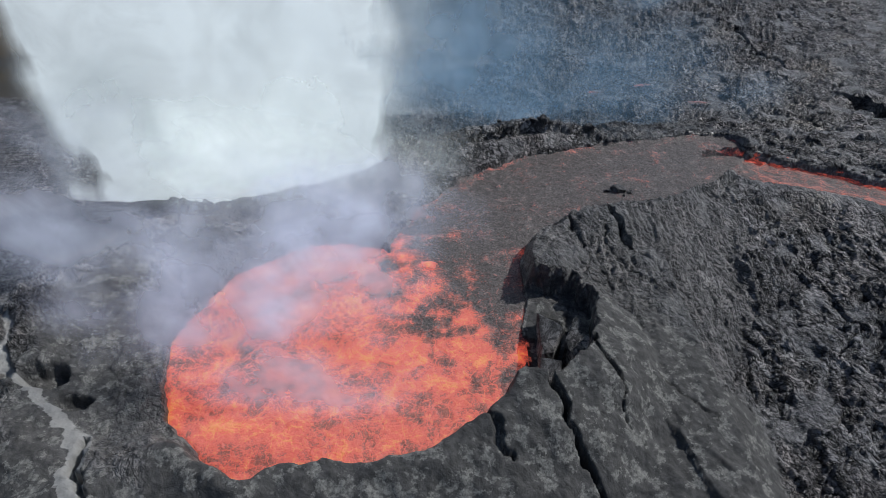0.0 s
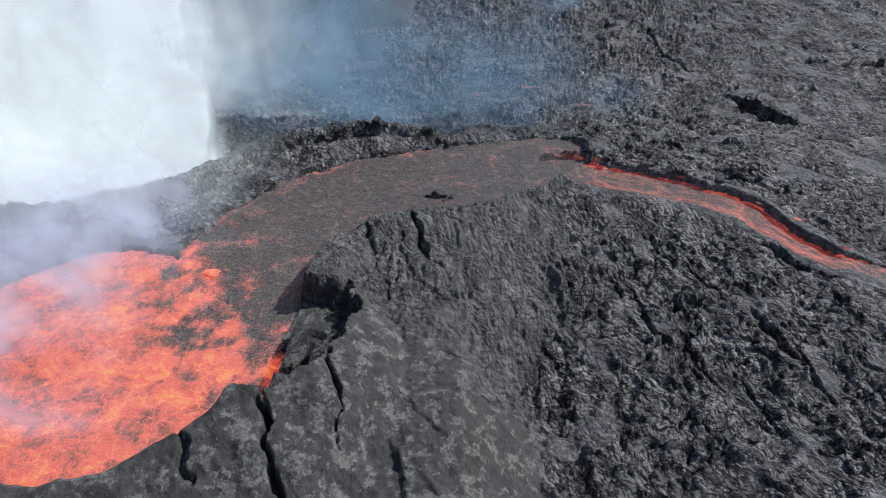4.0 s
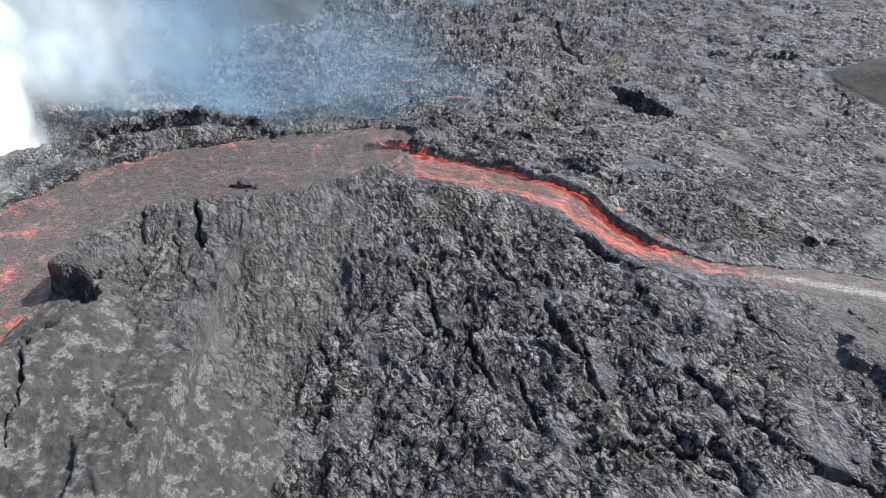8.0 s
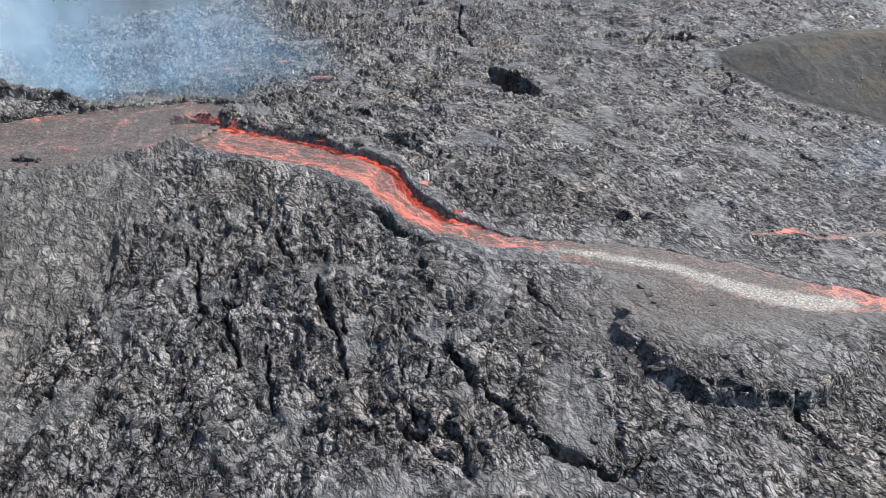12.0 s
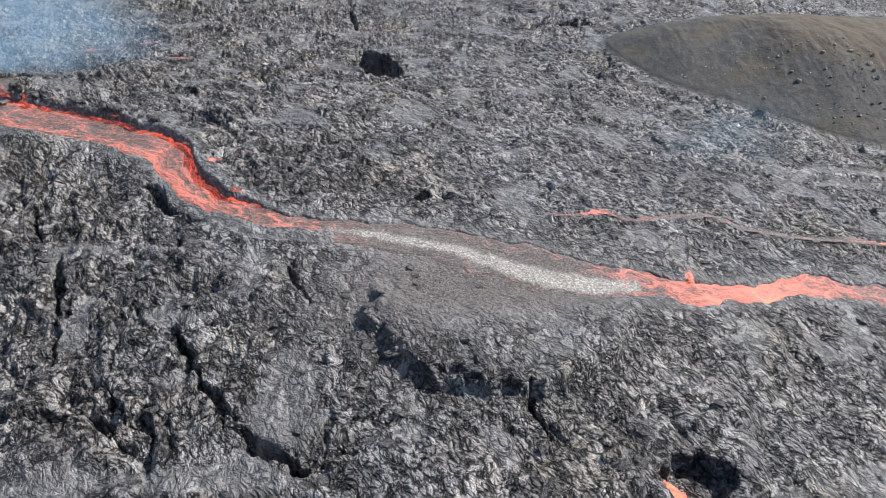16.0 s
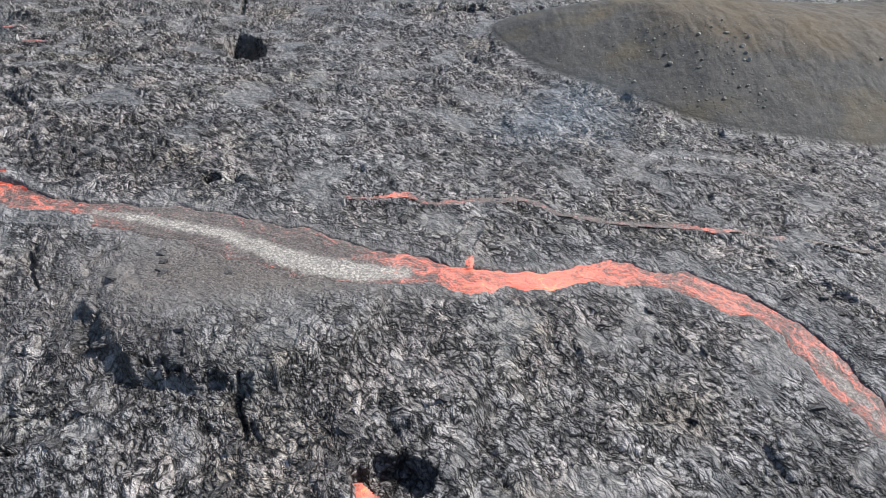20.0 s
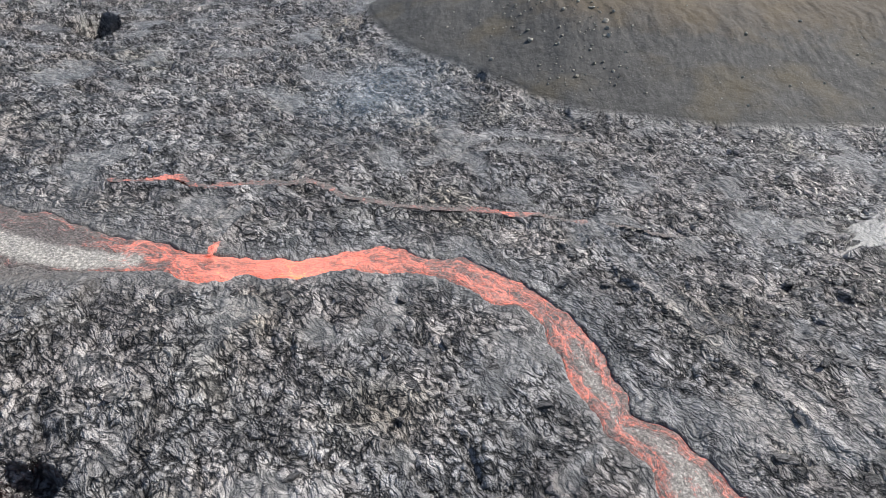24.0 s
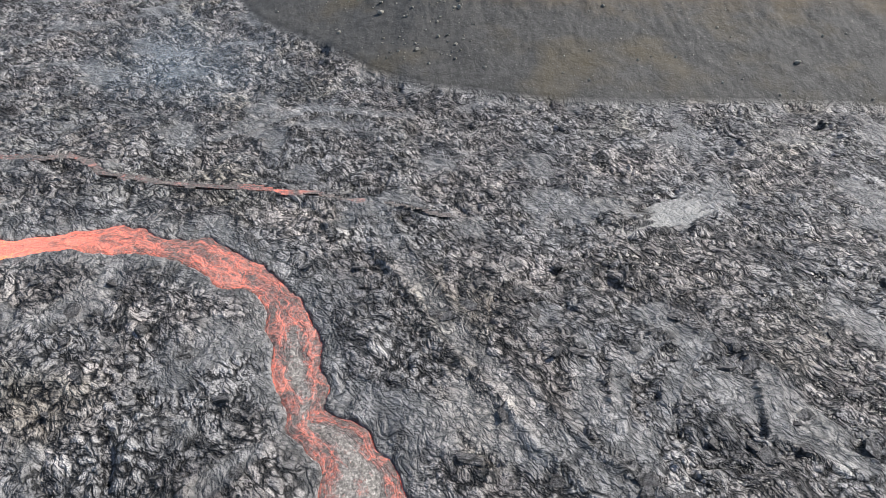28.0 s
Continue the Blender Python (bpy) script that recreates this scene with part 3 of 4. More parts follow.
    calm = math_node(n, l, "MAXIMUM", math_node(n, l, "MULTIPLY", sep.outputs[2], 0.25), math_node(n, l, "MULTIPLY", masks.outputs["Alpha"], 0.6))
    calm = math_node(n, l, "SUBTRACT", 1.0, math_node(n, l, "MAXIMUM", bare, calm))
    high = math_node(n, l, "MULTIPLY", high, math_node(n, l, "MAXIMUM", calm, 0.10))
    high = weigh(n, l, (high, 1.0), (fine.outputs[0], 0.05), (crumbs, math_node(n, l, "MULTIPLY", gritty.outputs["Fac"], 0.3)))
    l.new(high, bump.inputs["Height"])
    l.new(bump.outputs[0], p.inputs["Normal"])
    return m


def rock_material(name, lighter):
    """Loose blocks: each a little lighter or darker than the next."""
    m, n, l, p = material(name)
    big, mid, fine, tone, rock, high = crust_nodes(n, l, n.new("ShaderNodeTexCoord").outputs["Object"])
    info = n.new("ShaderNodeObjectInfo")
    own = rock if not lighter else blend(n, l, tone, (0.28, 0.26, 0.22), (0.6, 0.57, 0.5))
    own = blend(n, l, math_node(n, l, "MULTIPLY", info.outputs["Random"], 0.35), own, (0.06, 0.057, 0.055) if not lighter else (0.12, 0.105, 0.085))
    l.new(own, p.inputs["Base Color"])
    p.inputs["Roughness"].default_value = 0.85 if lighter else 0.5
    bump = n.new("ShaderNodeBump")
    bump.inputs["Distance"].default_value = 0.4
    l.new(math_node(n, l, "ADD", fine.outputs[0], mid.outputs[0]), bump.inputs["Height"])
    l.new(bump.outputs[0], p.inputs["Normal"])
    return m


def lava_material():
    """Glowing melt and its grey skin; the pattern is drawn out along the stream."""
    m, n, l, p = material("molten_lava")
    way = n.new("ShaderNodeAttribute")
    way.attribute_name = "stream"
    co = way.outputs["Vector"]
    hot = n.new("ShaderNodeAttribute")
    hot.attribute_name = "hotness"
    mid = texture(n, l, "ShaderNodeTexNoise", 0.20, co, 8, 0.70, Distortion=1.6)
    fine = texture(n, l, "ShaderNodeTexNoise", 1.3, co, 7, 0.70, Distortion=1.0)
    bent = blend(n, l, 1.0, co, blend(n, l, 1.0, texture(n, l, "ShaderNodeTexNoise", 0.5, co).outputs[1], (2.5, 2.5, 2.5), "MULTIPLY"), "ADD")
    veins = texture(n, l, "ShaderNodeTexVoronoi", 0.5, bent, 0)
    veins.feature = "DISTANCE_TO_EDGE"
    calm = ramp(n, l, hot.outputs["Fac"], [(0.5, grey(1)), (0.85, grey(0.5))])
    v = math_node(n, l, "ADD", hot.outputs["Fac"], math_node(n, l, "MULTIPLY", math_node(n, l, "SUBTRACT", mid.outputs[0], 0.5), 1.5))
    v = math_node(n, l, "ADD", v, math_node(n, l, "MULTIPLY", math_node(n, l, "SUBTRACT", fine.outputs[0], 0.5), math_node(n, l, "MULTIPLY", calm, 1.2)))
    line = ramp(n, l, veins.outputs[0], [(0.0, (1, 1, 1)), (0.05, (0, 0, 0))])
    hair = texture(n, l, "ShaderNodeTexVoronoi", 1.3, bent, 0)
    hair.feature = "DISTANCE_TO_EDGE"
    line = math_node(n, l, "ADD", line, math_node(n, l, "MULTIPLY", ramp(n, l, hair.outputs[0], [(0.0, (1, 1, 1)), (0.05, (0, 0, 0))]), 0.7))
    v = math_node(n, l, "ADD", v, math_node(n, l, "MULTIPLY", line, 0.24))
    speck = texture(n, l, "ShaderNodeTexNoise", 4.5, n.new("ShaderNodeTexCoord").outputs["Object"], 3, 0.7)
    v = math_node(n, l, "ADD", v, math_node(n, l, "MULTIPLY", math_node(n, l, "SUBTRACT", speck.outputs[0], 0.5), math_node(n, l, "MULTIPLY", calm, 0.8)))
    glow = ramp(n, l, math_node(n, l, "MULTIPLY", v, 0.75), [(0.17, (0, 0, 0)), (0.27, (0.045, 0.003, 0.002)), (0.38, (0.19, 0.022, 0.009)), (0.5, (0.34, 0.050, 0.015)), (0.60, (0.64, 0.064, 0.032)), (0.74, (0.96, 0.108, 0.048)), (0.9, (1.0, 0.27, 0.045))])
    l.new(glow, p.inputs["Emission Color"])
    p.inputs["Emission Strength"].default_value = 1.15
    skin = blend(n, l, fine.outputs[0], (0.055, 0.045, 0.041), (0.185, 0.160, 0.145))
    skin = blend(n, l, ramp(n, l, mid.outputs[0], [(0.5, (0, 0, 0)), (0.68, (0.6, 0.6, 0.6))]), skin, (0.28, 0.255, 0.23))
    drift = n.new("ShaderNodeAttribute")
    drift.attribute_name = "drift"
    grains = texture(n, l, "ShaderNodeTexNoise", 3.6, n.new("ShaderNodeTexCoord").outputs["Object"], 5, 0.75)
    grit = ramp(n, l, grains.outputs[0], [(0.36, grey(0.35)), (0.52, grey(1)), (0.66, grey(2.2))])
    skin = scaled(n, l, blend(n, l, drift.outputs["Fac"], skin, (0.34, 0.318, 0.285)), grit)
    l.new(blend(n, l, ramp(n, l, v, [(0.4, (0, 0, 0)), (0.75, (0.85, 0.85, 0.85))]), skin, (0.20, 0.15, 0.13)), p.inputs["Base Color"])
    p.inputs["Roughness"].default_value = 0.5
    bump = n.new("ShaderNodeBump")
    bump.inputs["Distance"].default_value = 0.3
    l.new(math_node(n, l, "ADD", fine.outputs[0], mid.outputs[0]), bump.inputs["Height"])
    l.new(bump.outputs[0], p.inputs["Normal"])
    return m


def smoke_material(name, colour, through=0.92):
    """Thin smoke: light passes through and scatters both ways, by the density on the mesh and a fine noise."""
    m, n, l, p = material(name)
    n.remove(p)
    co = n.new("ShaderNodeTexCoord").outputs["Object"]
    dens = n.new("ShaderNodeAttribute")
    dens.attribute_name = "thickness"
    wisp = texture(n, l, "ShaderNodeTexNoise", 0.09, co, 6, 0.58, Distortion=0.5)
    soft = math_node(n, l, "MULTIPLY_ADD", wisp.outputs[0], 1.6)
    soft.node.inputs[2].default_value = 0.35
    fac = math_node(n, l, "MULTIPLY", dens.outputs["Fac"], soft, True)
    dif, trn, add = n.new("ShaderNodeBsdfDiffuse"), n.new("ShaderNodeBsdfTranslucent"), n.new("ShaderNodeMixShader")
    # light and dark of the billows, painted into the smoke colour by noise
    curl = texture(n, l, "ShaderNodeTexNoise", 0.07, co, 6, 0.6, Distortion=1.2)
    shade = blend(n, l, ramp(n, l, curl.outputs[0], [(0.35, (0, 0, 0)), (0.6, (1, 1, 1))]), tuple(0.84 * c for c in colour), colour)
    for b in (dif, trn):
        l.new(shade, b.inputs["Color"])
    for shader, face in ((dif, (0.3, -0.5, 0.8)), (trn, (-0.66, -0.35, -0.66))):
        toward = n.new("ShaderNodeCombineXYZ")
        for k, v in enumerate(face):
            toward.inputs[k].default_value = v
        l.new(toward.outputs[0], shader.inputs["Normal"])
    add.inputs[0].default_value = through
    l.new(dif.outputs[0], add.inputs[1])
    l.new(trn.outputs[0], add.inputs[2])
    clear, mix = n.new("ShaderNodeBsdfTransparent"), n.new("ShaderNodeMixShader")
    l.new(fac, mix.inputs[0])
    l.new(clear.outputs[0], mix.inputs[1])
    l.new(add.outputs[0], mix.inputs[2])
    l.new(mix.outputs[0], n["Material Output"].inputs["Surface"])
    return m


WHITE_SMOKE, BLUE_SMOKE = smoke_material("white_smoke", (0.92, 0.99, 0.99)), smoke_material("blue_smoke", (0.27, 0.43, 0.60))
LAKE_FUME = smoke_material("lake_fume", (0.74, 0.78, 0.95))
GROUND, LAVA = ground_material(), lava_material()


# ---- meshes from grids ----
def sheet(name, xs, ys, z, keep=None, layers=None, mat=None):
    """A mesh over the grid xs, ys with heights z; keep: which vertices stay."""
    nx, ny = len(xs), len(ys)
    co = np.empty((ny, nx, 3), np.float32)
    co[..., 0], co[..., 1], co[..., 2] = xs[None], ys[:, None], z
    idx = np.arange(nx * ny).reshape(ny, nx)
    quads = np.stack([idx[:-1, :-1], idx[:-1, 1:], idx[1:, 1:], idx[1:, :-1]], -1).reshape(-1, 4)
    co = co.reshape(-1, 3)
    used = np.ones(nx * ny, bool)
    if keep is not None:
        quads = quads[keep.ravel()[quads].all(1)]
        used = np.zeros(nx * ny, bool)
        used[quads.ravel()] = True
        renum = np.cumsum(used) - 1
        quads, co = renum[quads], co[used]
    me = bpy.data.meshes.new(name)
    me.vertices.add(len(co))
    me.vertices.foreach_set("co", co.ravel())
    me.loops.add(quads.size)
    me.loops.foreach_set("vertex_index", quads.ravel().astype(np.int32))
    me.polygons.add(len(quads))
    me.polygons.foreach_set("loop_start", np.arange(0, quads.size, 4, dtype=np.int32))
    me.polygons.foreach_set("use_smooth", np.ones(len(quads), bool))
    me.update(calc_edges=True)
    for key, (kind, values) in (layers or {}).items():
        a = me.attributes.new(key, kind, "POINT")
        a.data.foreach_set({"FLOAT_COLOR": "color", "FLOAT_VECTOR": "vector"}.get(kind, "value"), np.ascontiguousarray(values.reshape(nx * ny, -1)[used], np.float32).ravel())
    me.materials.append(mat)
    return new(name, me)


def graded(*spans):
    """Running coordinates: (from, to, spacing at the start, spacing at the end) each."""
    out = [spans[0][0]]
    for a, b, s0, s1 in spans:
        v = out[-1]
        while v < b - 1e-6:
            v = min(b, v + s0 + (s1 - s0) * (v - a) / (b - a))
            out.append(v)
    return np.array(out)


xs = graded((-3000, -120, 300, 6), (-120, -55, 6, 0.5), (-55, 262, FINE, FINE), (262, 330, 0.5, 6), (330, 3200, 6, 300))
ys = graded((-2500, 0, 300, 1.5), (0, 28, 1.5, FINE), (28, 68, FINE, FINE), (68, 112, FINE, 0.32), (112, 235, 0.32, 1.0), (235, 420, 1.0, 8), (420, 4200, 8, 300))
X, Y = np.meshgrid(xs.astype(np.float32), ys.astype(np.float32))
strips = [land(X[k:k + 24], Y[k:k + 24]) for k in range(0, len(ys), 24)]
Z, ASH, SOIL, FLANK, CALM, GRAIN = (np.concatenate(v) for v in zip(*strips))
cover = np.stack([ASH, SOIL, FLANK, CALM], -1)
ground = sheet("ground", xs, ys, Z, layers={"cover": ("FLOAT_COLOR", cover), "grain": ("FLOAT", GRAIN)}, mat=GROUND)
tagged(ground, "dark grey crusted basalt lava field with a crater cone and brown hill", "ground", kind="structure")


def drifted(x, y, d):
    """Where pale crumbled crust rides on the river."""
    drift, _, _ = chain(x + 0.5 * fbm(x / 2, y / 2, 4, 73), y + 0.5 * fbm(x / 2, y / 2, 4, 74), DRIFT)
    lower = step(-0.9, -1.6, d + 0.35 * fbm(x / 1.5, y / 1.5, 3, 78)) * step(183, 185.5, x)
    return np.maximum(step(0.35, -0.55, drift), 0.55 * lower)


def lava_sheet(name, line, span, box, heat, label, veneer=1.0):
    lx, ly = np.arange(box[0], box[2], 0.35), np.arange(box[1], box[3], 0.35)
    gx, gy = np.meshgrid(lx, ly)
    wide, size, seed = (1.1, 6, 8) if name != "lava_river" else (0.9, 4, 10)
    d, level, along = chain(gx + wide * fbm(gx / size, gy / size, 4, seed), gy + wide * fbm(gx / size, gy / size, 4, seed + 1), line)
    z = level + 0.12 * fbm(gx / 2.5, gy / 2.5, 3, 70) + 0.10 * fbm(gx / 0.9, gy / 0.9, 2, 71)
    north = step(0.2, 0.8, np.gradient(d, 0.35, axis=0)) * (step(100, 92, gx) if name == "lava_river" else 0.5 * step(70, 78, gy))
    z = z + veneer * north * np.maximum(d + 0.1, 0) * np.maximum(0, 1.4 + 1.8 * fbm(gx / 3, gy / 3, 3, 72)) - 0.5 * (1 - north) * np.maximum(d, 0)
    if name == "lava_side_stream":
        z = plain(gx, gy) + 0.4 + 0.05 * fbm(gx, gy, 3, 70)
    stream = np.stack([gx, gy, 0 * gx], -1) if name == "lava_lake" else np.stack([along * 0.55, 1.35 * d + 0.5 * fbm(gx / 3, gy / 3, 2, 77), gx * 0.15 + gy * 0.2], -1)
    ob = sheet(name, lx, ly, z, keep=(d < (0.2 if name == "lava_side_stream" else 1.0)) & (along >= span[0]) & (along <= span[1]), layers={"hotness": ("FLOAT", heat(gx, gy, d, along)), "stream": ("FLOAT_VECTOR", stream), "drift": ("FLOAT", drifted(gx, gy, d) if name == "lava_river" else 0 * gx)}, mat=LAVA)
    return tagged(ob, label, "lava", kind="structure")


def lake_heat(x, y, d, along):
    edge = (x + 0.55 * (y - 62) + 7) / 13 + 1.3 * fbm(x / 5, y / 5, 4, 75)
    h = 0.84 - 0.70 * step(0, 1, edge) + 0.24 * swell(x, y, 8, 51, 3, 7) + 0.30 * fbm(x / 5, y / 5, 4, 76)
    h = h - 0.10 * step(70, 80, y) * step(-8, 4, x)
    return h + 0.34 * step(-0.45, 0.2, d) * (y > 78) * (x < 40) * step(-0.1, 0.25, fbm(x / 7, y / 7, 3, 79)) 


def river_heat(x, y, d, along):
    drift, _, _ = chain(x, y, DRIFT)
    h = 0.39 + 0.40 * swell(x, y, 156, 67, 8) + 0.05 * swell(x, y, 84, 85, 8)
    h = h - 0.20 * swell(x, y, 112, 74, 7) - 0.30 * swell(x, y, 125, 71, 11, 6, -18) + 0.10 * step(-0.7, 0.1, d) * step(100, 90, x)
    h = h - 0.35 * step(0.6, -0.4, drift)
    middle = step(-0.8, -1.5, d)
    return h - 0.30 * middle * step(183, 186, x) - 0.05 * step(182, 188, x) - 0.10 * middle * step(100, 60, x) - 0.34 * step(58, 48, x)


lava_sheet("lava_lake", CRATER, (-1, 1e3), (-42, 28, 66, 116), lake_heat, "glowing orange lava lake with a grey crusted arm")
lava_sheet("lava_river", RIVER, (3, 1e3), (42, -5, 222, 112), river_heat, "red hot lava river with dark crust rafts in a channel")
lava_sheet("lava_side_stream", TRIB, (0, 1e3), (128, 70, 204, 90), lambda x, y, d, a: 0.16 + 0.4 * swell(x, y, 179, 80, 2.2) + 0.42 * swell(x, y, 139, 81, 3) + 0.3 * swell(x, y, 146, 81, 2.5) - 0.1 * step(182, 190, x), "narrow dull red lava stream crossing dark crust", 0.3)


# ---- smoke ----
def billow(name, parent, cx, cy, cz, wide, high, thick, mat, seed, edge=0.35, square=2.0, ragged=0.42, tilt=0.0, bottom=None):
    """One wavy veil of smoke with a ragged soft outline, fading out above the ground."""
    u, v = np.linspace(-1, 1, 60), np.linspace(-1, 1, 60)
    U, V = np.meshgrid(u, v)
    r = (np.abs(U) ** square + np.abs(V) ** square) ** (1 / square) + ragged * fbm(U * 2.4 + seed, V * 2.4 * high / wide, 5, seed)
    dens = thick * step(1.0, 1.0 - edge * 1.8, r) * step(1.0, 0.75, np.maximum(np.abs(U), np.abs(V)))
    if bottom is not None:
        dens = dens * step(bottom, bottom + 6, cz + V * high)
    ob = sheet(name, u * wide, v * high, 0 * U, layers={"thickness": ("FLOAT", dens)}, mat=mat)
    me = ob.data
    co = np.empty(len(me.vertices) * 3, np.float32)
    me.vertices.foreach_get("co", co)
    co = co.reshape(-1, 3)
    out = np.stack([co[:, 0], 1.1 * fbm(co[:, 0] / 22, co[:, 1] / 22, 2, seed + 3), co[:, 1]], 1)
    me.vertices.foreach_set("co", out.ravel().astype(np.float32))
    me.update()
    ob.location, ob.rotation_euler.x = (cx, cy, cz), -radians(tilt)
    ob.parent = parent
    return ob


plume = tagged(new("smoke_plume"), "dense white smoke plume rising behind the crater rim", "smoke")
for i, (x, y, z, w, h, t) in enumerate(((-42, 105, 46, 36, 118, 4.0), (-26, 142, 18, 40, 32, 0.7))):
    billow("billow", plume, x, y, z, w, h, t, WHITE_SMOKE, 100 + i * 7, edge=0.30 if i == 0 else 0.6, square=3.6 if i == 0 else 2.0, ragged=0.36 if i == 0 else 0.4)
haze = tagged(new("smoke_haze"), "thin blue smoke drifting over the far lava field", "smoke")
for i, (x, y, z, w, h, t) in enumerate(((4, 140, 12, 66, 38, 0.75), (18, 127, 9, 48, 26, 0.5), (-20, 172, 24, 66, 44, 0.34))):
    billow("veil", haze, x, y, z, w, h, t, BLUE_SMOKE, 200 + i * 7, edge=0.9, ragged=0.5, bottom=-3)
fumes = tagged(new("lake_fumes"), "thin pale fumes hanging over the lava lake", "smoke")
for i, (x, y, z, w, h, t) in enumerate(((-18, 51, 23, 20, 14, 0.62), (-15, 41, 20, 18, 10, 0.42), (-13, 60, 23, 20, 12, 0.55), (-22, 66, 22, 20, 12, 0.5), (-30, 48, 24, 18, 14, 0.4), (-46, 60, 27, 24, 17, 0.5), (-26, 79, 25, 34, 15, 0.6), (-36, 90, 23, 46, 22, 0.45), (-12, 71, 22, 16, 11, 0.6))):
    billow("veil", fumes, x, y, z, w, h, t, WHITE_SMOKE if y > 75 else LAKE_FUME, 300 + i * 7, edge=0.7, ragged=0.5, bottom=11.5)
for i, (x, y, z, w, h, t) in enumerate(((66, 214, 4, 16, 6, 0.35), (163, 99, 5, 16, 9, 0.10), (60, 120, 14, 14, 7, 0.16))):
    wisp = tagged(new("steam_wisp"), "faint blue gas wisp over a crack in the crust", "smoke", "gas wisps on the field")
    for k in (0, 1):
        billow("veil", wisp, x + 4 * k, y + 3 * k, z, w, h, t * (0.7 if k else 1), BLUE_SMOKE, 400 + i * 7 + k, edge=0.9, ragged=0.3)


# ---- loose rocks ----
ROCK, PALE_ROCK = rock_material("basalt_block", False), rock_material("pale_boulder", True)


def ground_z(x, y):
    i, j = np.clip(np.searchsorted(xs, x) - 1, 0, len(xs) - 2), np.clip(np.searchsorted(ys, y) - 1, 0, len(ys) - 2)
    u, v = (x - xs[i]) / (xs[i + 1] - xs[i]), (y - ys[j]) / (ys[j + 1] - ys[j])
    return float((Z[j, i] * (1 - u) + Z[j, i + 1] * u) * (1 - v) + (Z[j + 1, i] * (1 - u) + Z[j + 1, i + 1] * u) * v)


def rock_mesh(name, seed, mat, flat=0.7, sharp=0.5, level=2):
    """An angular broken stone about one metre across, cut by random planes."""
    rng = random.Random(seed)
    bm = bmesh.new()
    bmesh.ops.create_icosphere(bm, subdivisions=level, radius=0.62)
    planes = [(Vector((rng.gauss(0, 1), rng.gauss(0, 1), rng.gauss(0, 1))).normalized(), rng.uniform(0.30, 0.5)) for _ in range(9)]
    for v in bm.verts:
        for normal, far in planes:
            over = v.co.dot(normal) - far
            if over > 0:
                v.co -= normal * over * sharp * 1.7
        v.co += v.co.normalized() * 0.07 * noise.noise(v.co * 4 + Vector((seed * 3.1, 0, 0)))
        v.co.z *= flat
    me = bpy.data.meshes.new(name)
    bm.to_mesh(me)
    bm.free()
    me.materials.append(mat)
    return me


def slab_mesh(name, seed, mat, thick=0.22):
    """A broken plate of crust with an uneven outline and a wrinkled top."""
    rng = random.Random(seed)
    bm = bmesh.new()
    n = rng.randint(6, 8)
    rim = [(math.cos(2 * math.pi * k / n + rng.uniform(-0.25, 0.25)) * rng.uniform(0.38, 0.62), math.sin(2 * math.pi * k / n + rng.uniform(-0.25, 0.25)) * rng.uniform(0.38, 0.62)) for k in range(n)]
    low = [bm.verts.new((x * 0.9, y * 0.9, -thick)) for x, y in rim]
    top = [bm.verts.new((x, y, rng.uniform(-0.05, 0.05))) for x, y in rim]
    inn = [bm.verts.new((x * 0.55, y * 0.55, rng.uniform(0.02, 0.10))) for x, y in rim]
    bm.faces.new(low[::-1])
    bm.faces.new(inn)
    for k in range(n):
        j = (k + 1) % n
        bm.faces.new((low[k], low[j], top[j], top[k]))
        bm.faces.new((top[k], top[j], inn[j], inn[k]))
    me = bpy.data.meshes.new(name)
    bm.to_mesh(me)
    bm.free()
    me.materials.append(mat)
    return me


rng = random.Random(11)
BOULDERS = [rock_mesh("boulder", 20 + k, PALE_ROCK) for k in range(5)]
BLOCKS = [rock_mesh("lava_block", 40 + k, ROCK, 0.75, 0.6) for k in range(6)]
SLABS = [slab_mesh("crust_slab", 60 + k, ROCK) for k in range(8)]


def strew(name, meshes, x, y, size, label, group, sink=0.3, tilt=25):
    ob = new(name, rng.choice(meshes))
    ob.location = (x, y, ground_z(x, y) + size * (0.45 - sink))
    ob.rotation_euler = [radians(rng.uniform(-tilt, tilt)), radians(rng.uniform(-tilt, tilt)), rng.uniform(0, 6.28)]
    ob.scale = [size * rng.uniform(0.75, 1.3) for _ in range(3)]
    return tagged(ob, label, name.split("_")[-1], group)


# boulders in two trains and scattered over the brown hill
for k in range(230):
    if k < 90:
        u = rng.random()
        x, y = 196 + 4 * u + rng.gauss(0, 2.4 + 3 * (1 - u)), 112 + 26 * u + rng.gauss(0, 1.5)
    elif k < 130:
        x, y = rng.gauss(186, 6), rng.gauss(137, 4)
    else:
        x, y = rng.uniform(165, 262), rng.uniform(102, 140)
    if hill(np.array([x]), np.array([y]))[1][0] < 1.5:
        continue
    strew("boulder", BOULDERS, x, y, min(1.0, 0.22 + rng.expovariate(8.0)), "pale weathered boulder on the brown hillside", "boulders on the hill")

# broken blocks on the crater's far rim and along the river's high bank
for k in range(46):
    u = rng.random()
    x, y = -12 + 42 * u + rng.gauss(0, 0.8), 88 + 17 * math.sin(min(1, u * 1.25) * 1.57) + rng.gauss(0, 0.9)
    strew("lava_block", BLOCKS, x, y, rng.uniform(0.5, 1.5), "dark angular lava block on the crater rim", "blocks on the crater rim", 0.25)
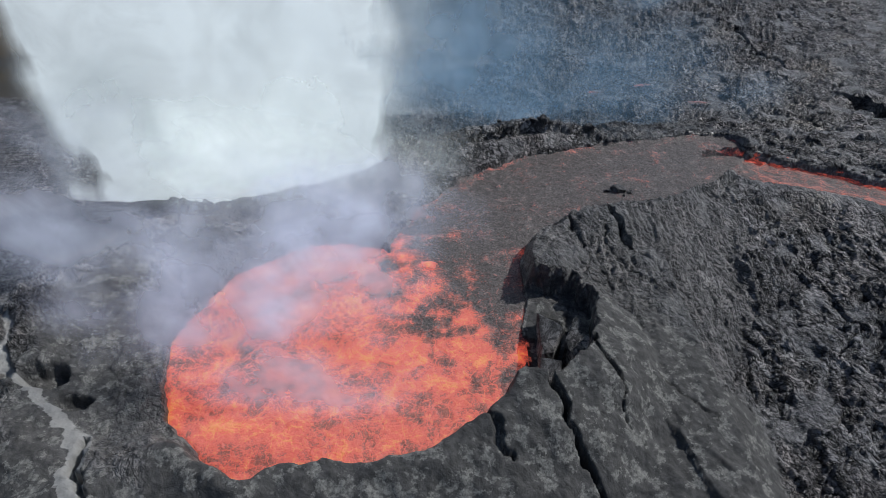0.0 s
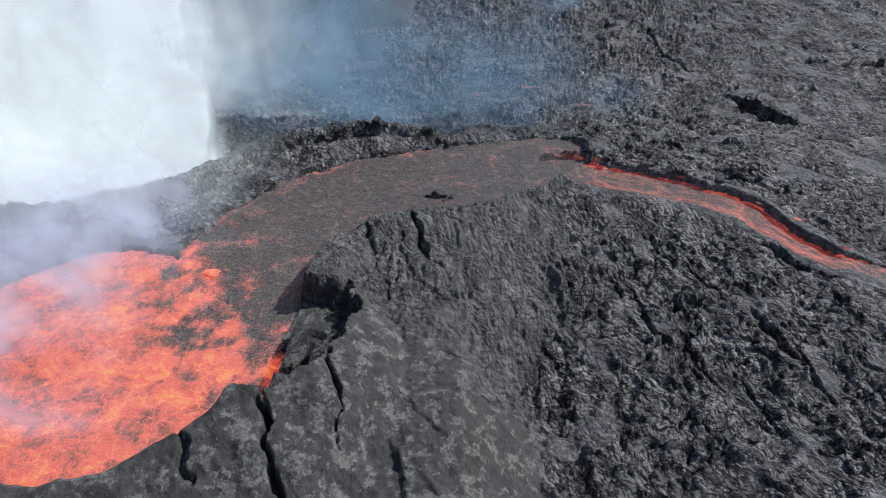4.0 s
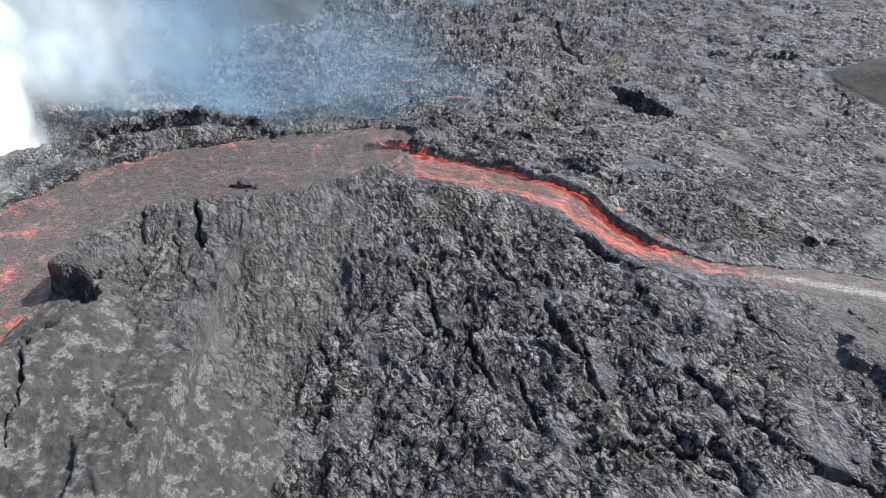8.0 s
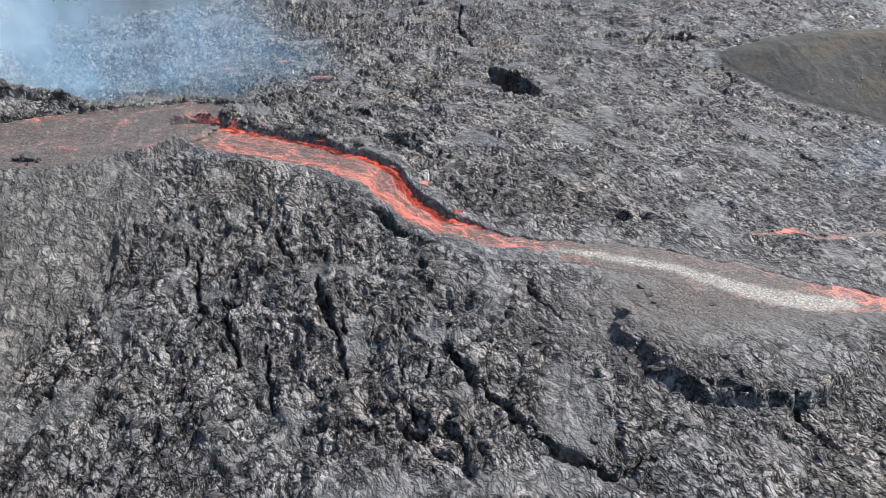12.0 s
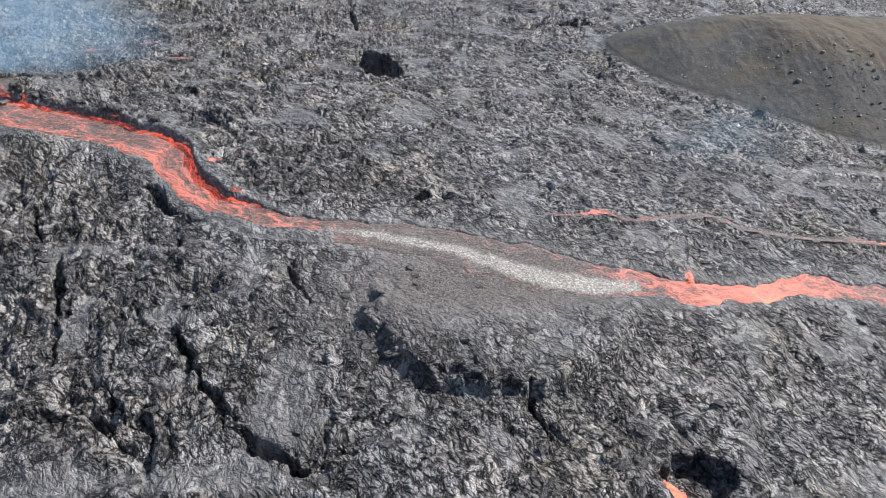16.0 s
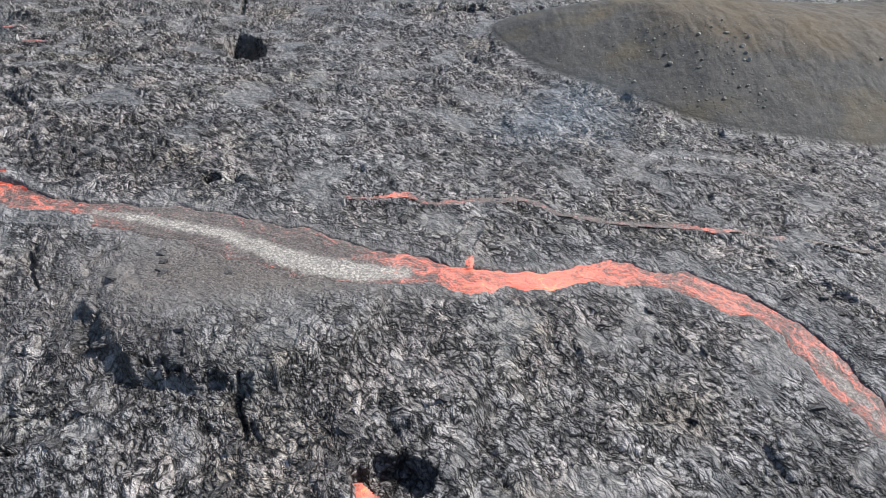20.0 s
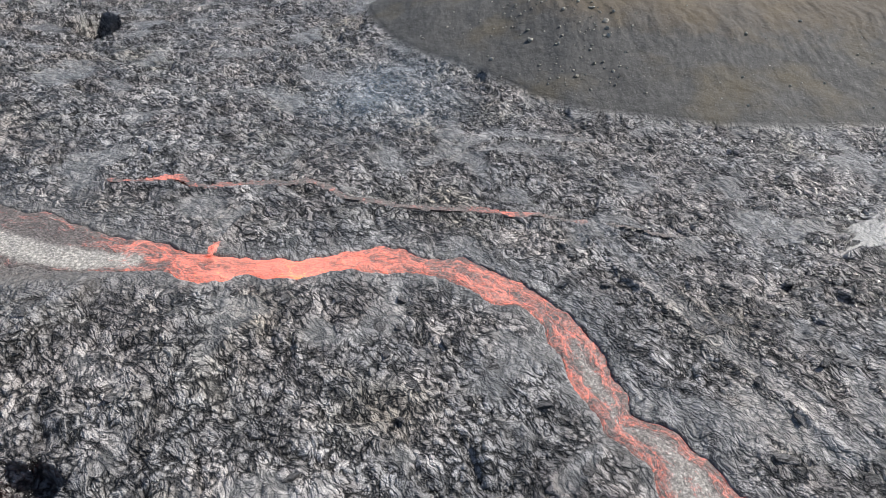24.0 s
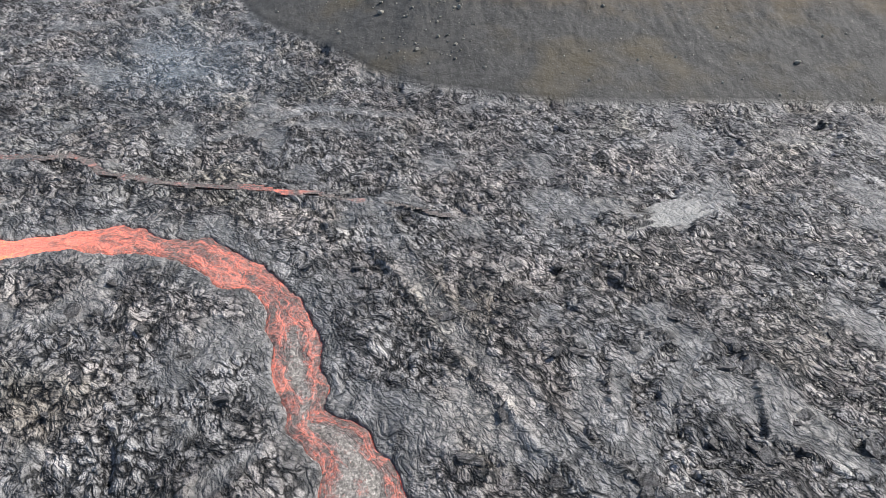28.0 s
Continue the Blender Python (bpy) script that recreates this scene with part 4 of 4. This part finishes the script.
for k in range(40):
    u = rng.random() * 8
    (ax, ay, _, ar), (bx, by, _, br) = RIVER[int(u) + 2], RIVER[int(u) + 3]
    f = u - int(u)
    x, y = ax + (bx - ax) * f + rng.uniform(0.2, 1.6) + 0.6 * ar, ay + (by - ay) * f + ar + rng.uniform(0.3, 1.8)
    strew("lava_block", BLOCKS, x, y, rng.uniform(0.6, 1.6), "dark clinkery lava block on the river bank", "blocks on the river bank", 0.3)
# fallen slabs in the hollow behind the near rim


def toppled(corners, z, thick, lean, seed):
    """A thick broken piece of the rim: an uneven outline, a grainy top that leans, rough sides."""
    cx, cy = (sum(c[k] for c in corners) / len(corners) for k in (0, 1))
    ring = []
    for (ax, ay), (bx, by) in zip(corners, corners[1:] + corners[:1]):
        for k in range(4):
            ring.append((ax + (bx - ax) * k / 4 - cx, ay + (by - ay) * k / 4 - cy))
    bm = bmesh.new()
    levels = []
    for size, drop in ((0.0, 0.0), (0.5, 0.0), (0.85, 0.05), (1.0, 0.25), (1.04, 0.9), (0.98, 1.8), (1.05, thick)):
        row = []
        for x, y in ring:
            v = Vector((x * size, y * size, lean[0] * x * size + lean[1] * y * size - drop))
            v += 0.22 * size * noise.noise_vector(v * 0.9 + Vector((seed * 5.3, 0, 0))) + 0.10 * size * noise.noise_vector(v * 2.6)
            row.append(bm.verts.new(v))
        levels.append(row)
    for upper, lower in zip(levels, levels[1:]):
        for k in range(len(ring)):
            j = (k + 1) % len(ring)
            bm.faces.new((upper[k], lower[k], lower[j], upper[j]))
    bmesh.ops.remove_doubles(bm, verts=levels[0], dist=0.3)
    me = bpy.data.meshes.new("fallen_slab")
    bm.to_mesh(me)
    bm.free()
    me.materials.append(ROCK)
    ob = new("fallen_slab", me)
    ob.location = (cx, cy, z)
    return tagged(ob, "dark fallen rock slab leaning in the collapsed hollow", "slab", "fallen slabs in the hollow")


toppled([(11.6, 57.6), (14.4, 54.2), (12.6, 50.2), (11.2, 50.0), (11.4, 54)], 14.3, 5.0, (0.15, -0.1), 1)
toppled([(16.2, 57), (17.6, 55.6), (17.2, 50.8), (14.8, 49.3), (14.2, 52)], 14.3, 5.0, (-0.1, -0.15), 2)
toppled([(10.8, 49.3), (13.3, 48.4), (12.9, 46.6), (10.4, 45)], 14.8, 5.4, (0.2, 0.1), 3)
# spatter on the crusted pond
island = strew("spatter_island", [rock_mesh("spatter_island", 91, ROCK, 0.55, 0.7, 3)], 28.6, 88.3, 2.6, "dark spatter island standing in the crusted pond", "", 0.2, 5)
island.location.z = 11.9
for x, y, size in ((26.9, 88.4, 0.8), (30.4, 87.8, 0.9), (29.3, 86.9, 0.6)):
    strew("spatter_lump", BLOCKS, x, y, size, "small dark spatter lump on the pond crust", "spatter lumps on the pond", 0.2).location.z = 11.7
# loose plates of broken crust over the nearest part of the field
for k in range(300):
    x, y = rng.uniform(52, 232), rng.uniform(36, 72)
    d = chain(np.array([x]), np.array([y]), RIVER)[0][0]
    if d < 1.5:
        continue
    ob = new("crust_slab", rng.choice(SLABS))
    size = rng.uniform(0.6, 1.6)
    ob.location = (x, y, ground_z(x, y) + 0.05 * size)
    ob.rotation_euler = [radians(rng.gauss(0, 14)), radians(rng.gauss(0, 14)), rng.uniform(0, 6.28)]
    ob.scale = (size * rng.uniform(0.8, 1.6), size * rng.uniform(0.7, 1.1), size * rng.uniform(0.7, 1.1))
    ob.parent = ground


# ---- small hot vents ----
def hot_pool(name, x, y, z, rx, ry, hot, label):
    gx, gy = np.arange(-rx, rx + 0.01, 0.2), np.arange(-ry, ry + 0.01, 0.2)
    GX, GY = np.meshgrid(gx, gy)
    d = np.hypot(GX / rx, GY / ry) + 0.7 * fbm(GX / 0.9 + x, GY / 0.9 + y, 4, 81)
    ob = sheet(name, gx, gy, 0.10 * fbm(GX, GY, 3, 80) + 0.25 * (1 - d), keep=d < 1, layers={"hotness": ("FLOAT", hot - 0.3 * d), "stream": ("FLOAT_VECTOR", np.stack([GX + x, GY + y, 0 * GX], -1)), "drift": ("FLOAT", 0 * GX)}, mat=LAVA)
    ob.location = (x, y, z)
    return tagged(ob, label, "lava", "small glowing lava openings")


hot_pool("lava_vent", 138.6, 41.0, ground_z(139.2, 41.2) + 1.0, 1.5, 1.3, 1.05, "bright orange lava vent in a dark collapsed hole")
hot_pool("lava_breakout", 148.4, 68.4, ground_z(148.6, 69.0) - 0.15, 0.7, 1.7, 0.7, "orange lava breakout spilling into the river")
for x, y, r in ((-2.5, 69.5, 1.0),):
    hot_pool("lava_breakout", x, y, 11.5, r * 1.3, r, 1.0, "bright orange lava welling through the pond crust")
hot_pool("lava_breakout", 51.5, 156, ground_z(51.5, 156) + 0.35, 2.6, 1.0, 0.55, "dull red lava breakout on the far field")
hot_pool("lava_breakout", 62, 144, ground_z(62, 144) + 0.35, 3.6, 0.8, 0.45, "dull red lava breakout on the far field")
hot_pool("lava_breakout", 38, 154, ground_z(38, 154) + 0.35, 3.2, 0.7, 0.45, "dull red lava breakout on the far field")
for x, y, z, rx, ry in ((86.4, 87.2, 8.0, 1.8, 0.9), (82.6, 91.6, 8.4, 1.5, 0.8), (70.5, 97.2, 10.0, 1.6, 0.7)):
    hot_pool("lava_breakout", x, y, z, rx, ry, 0.62, "dark red molten alcove in the high river bank")
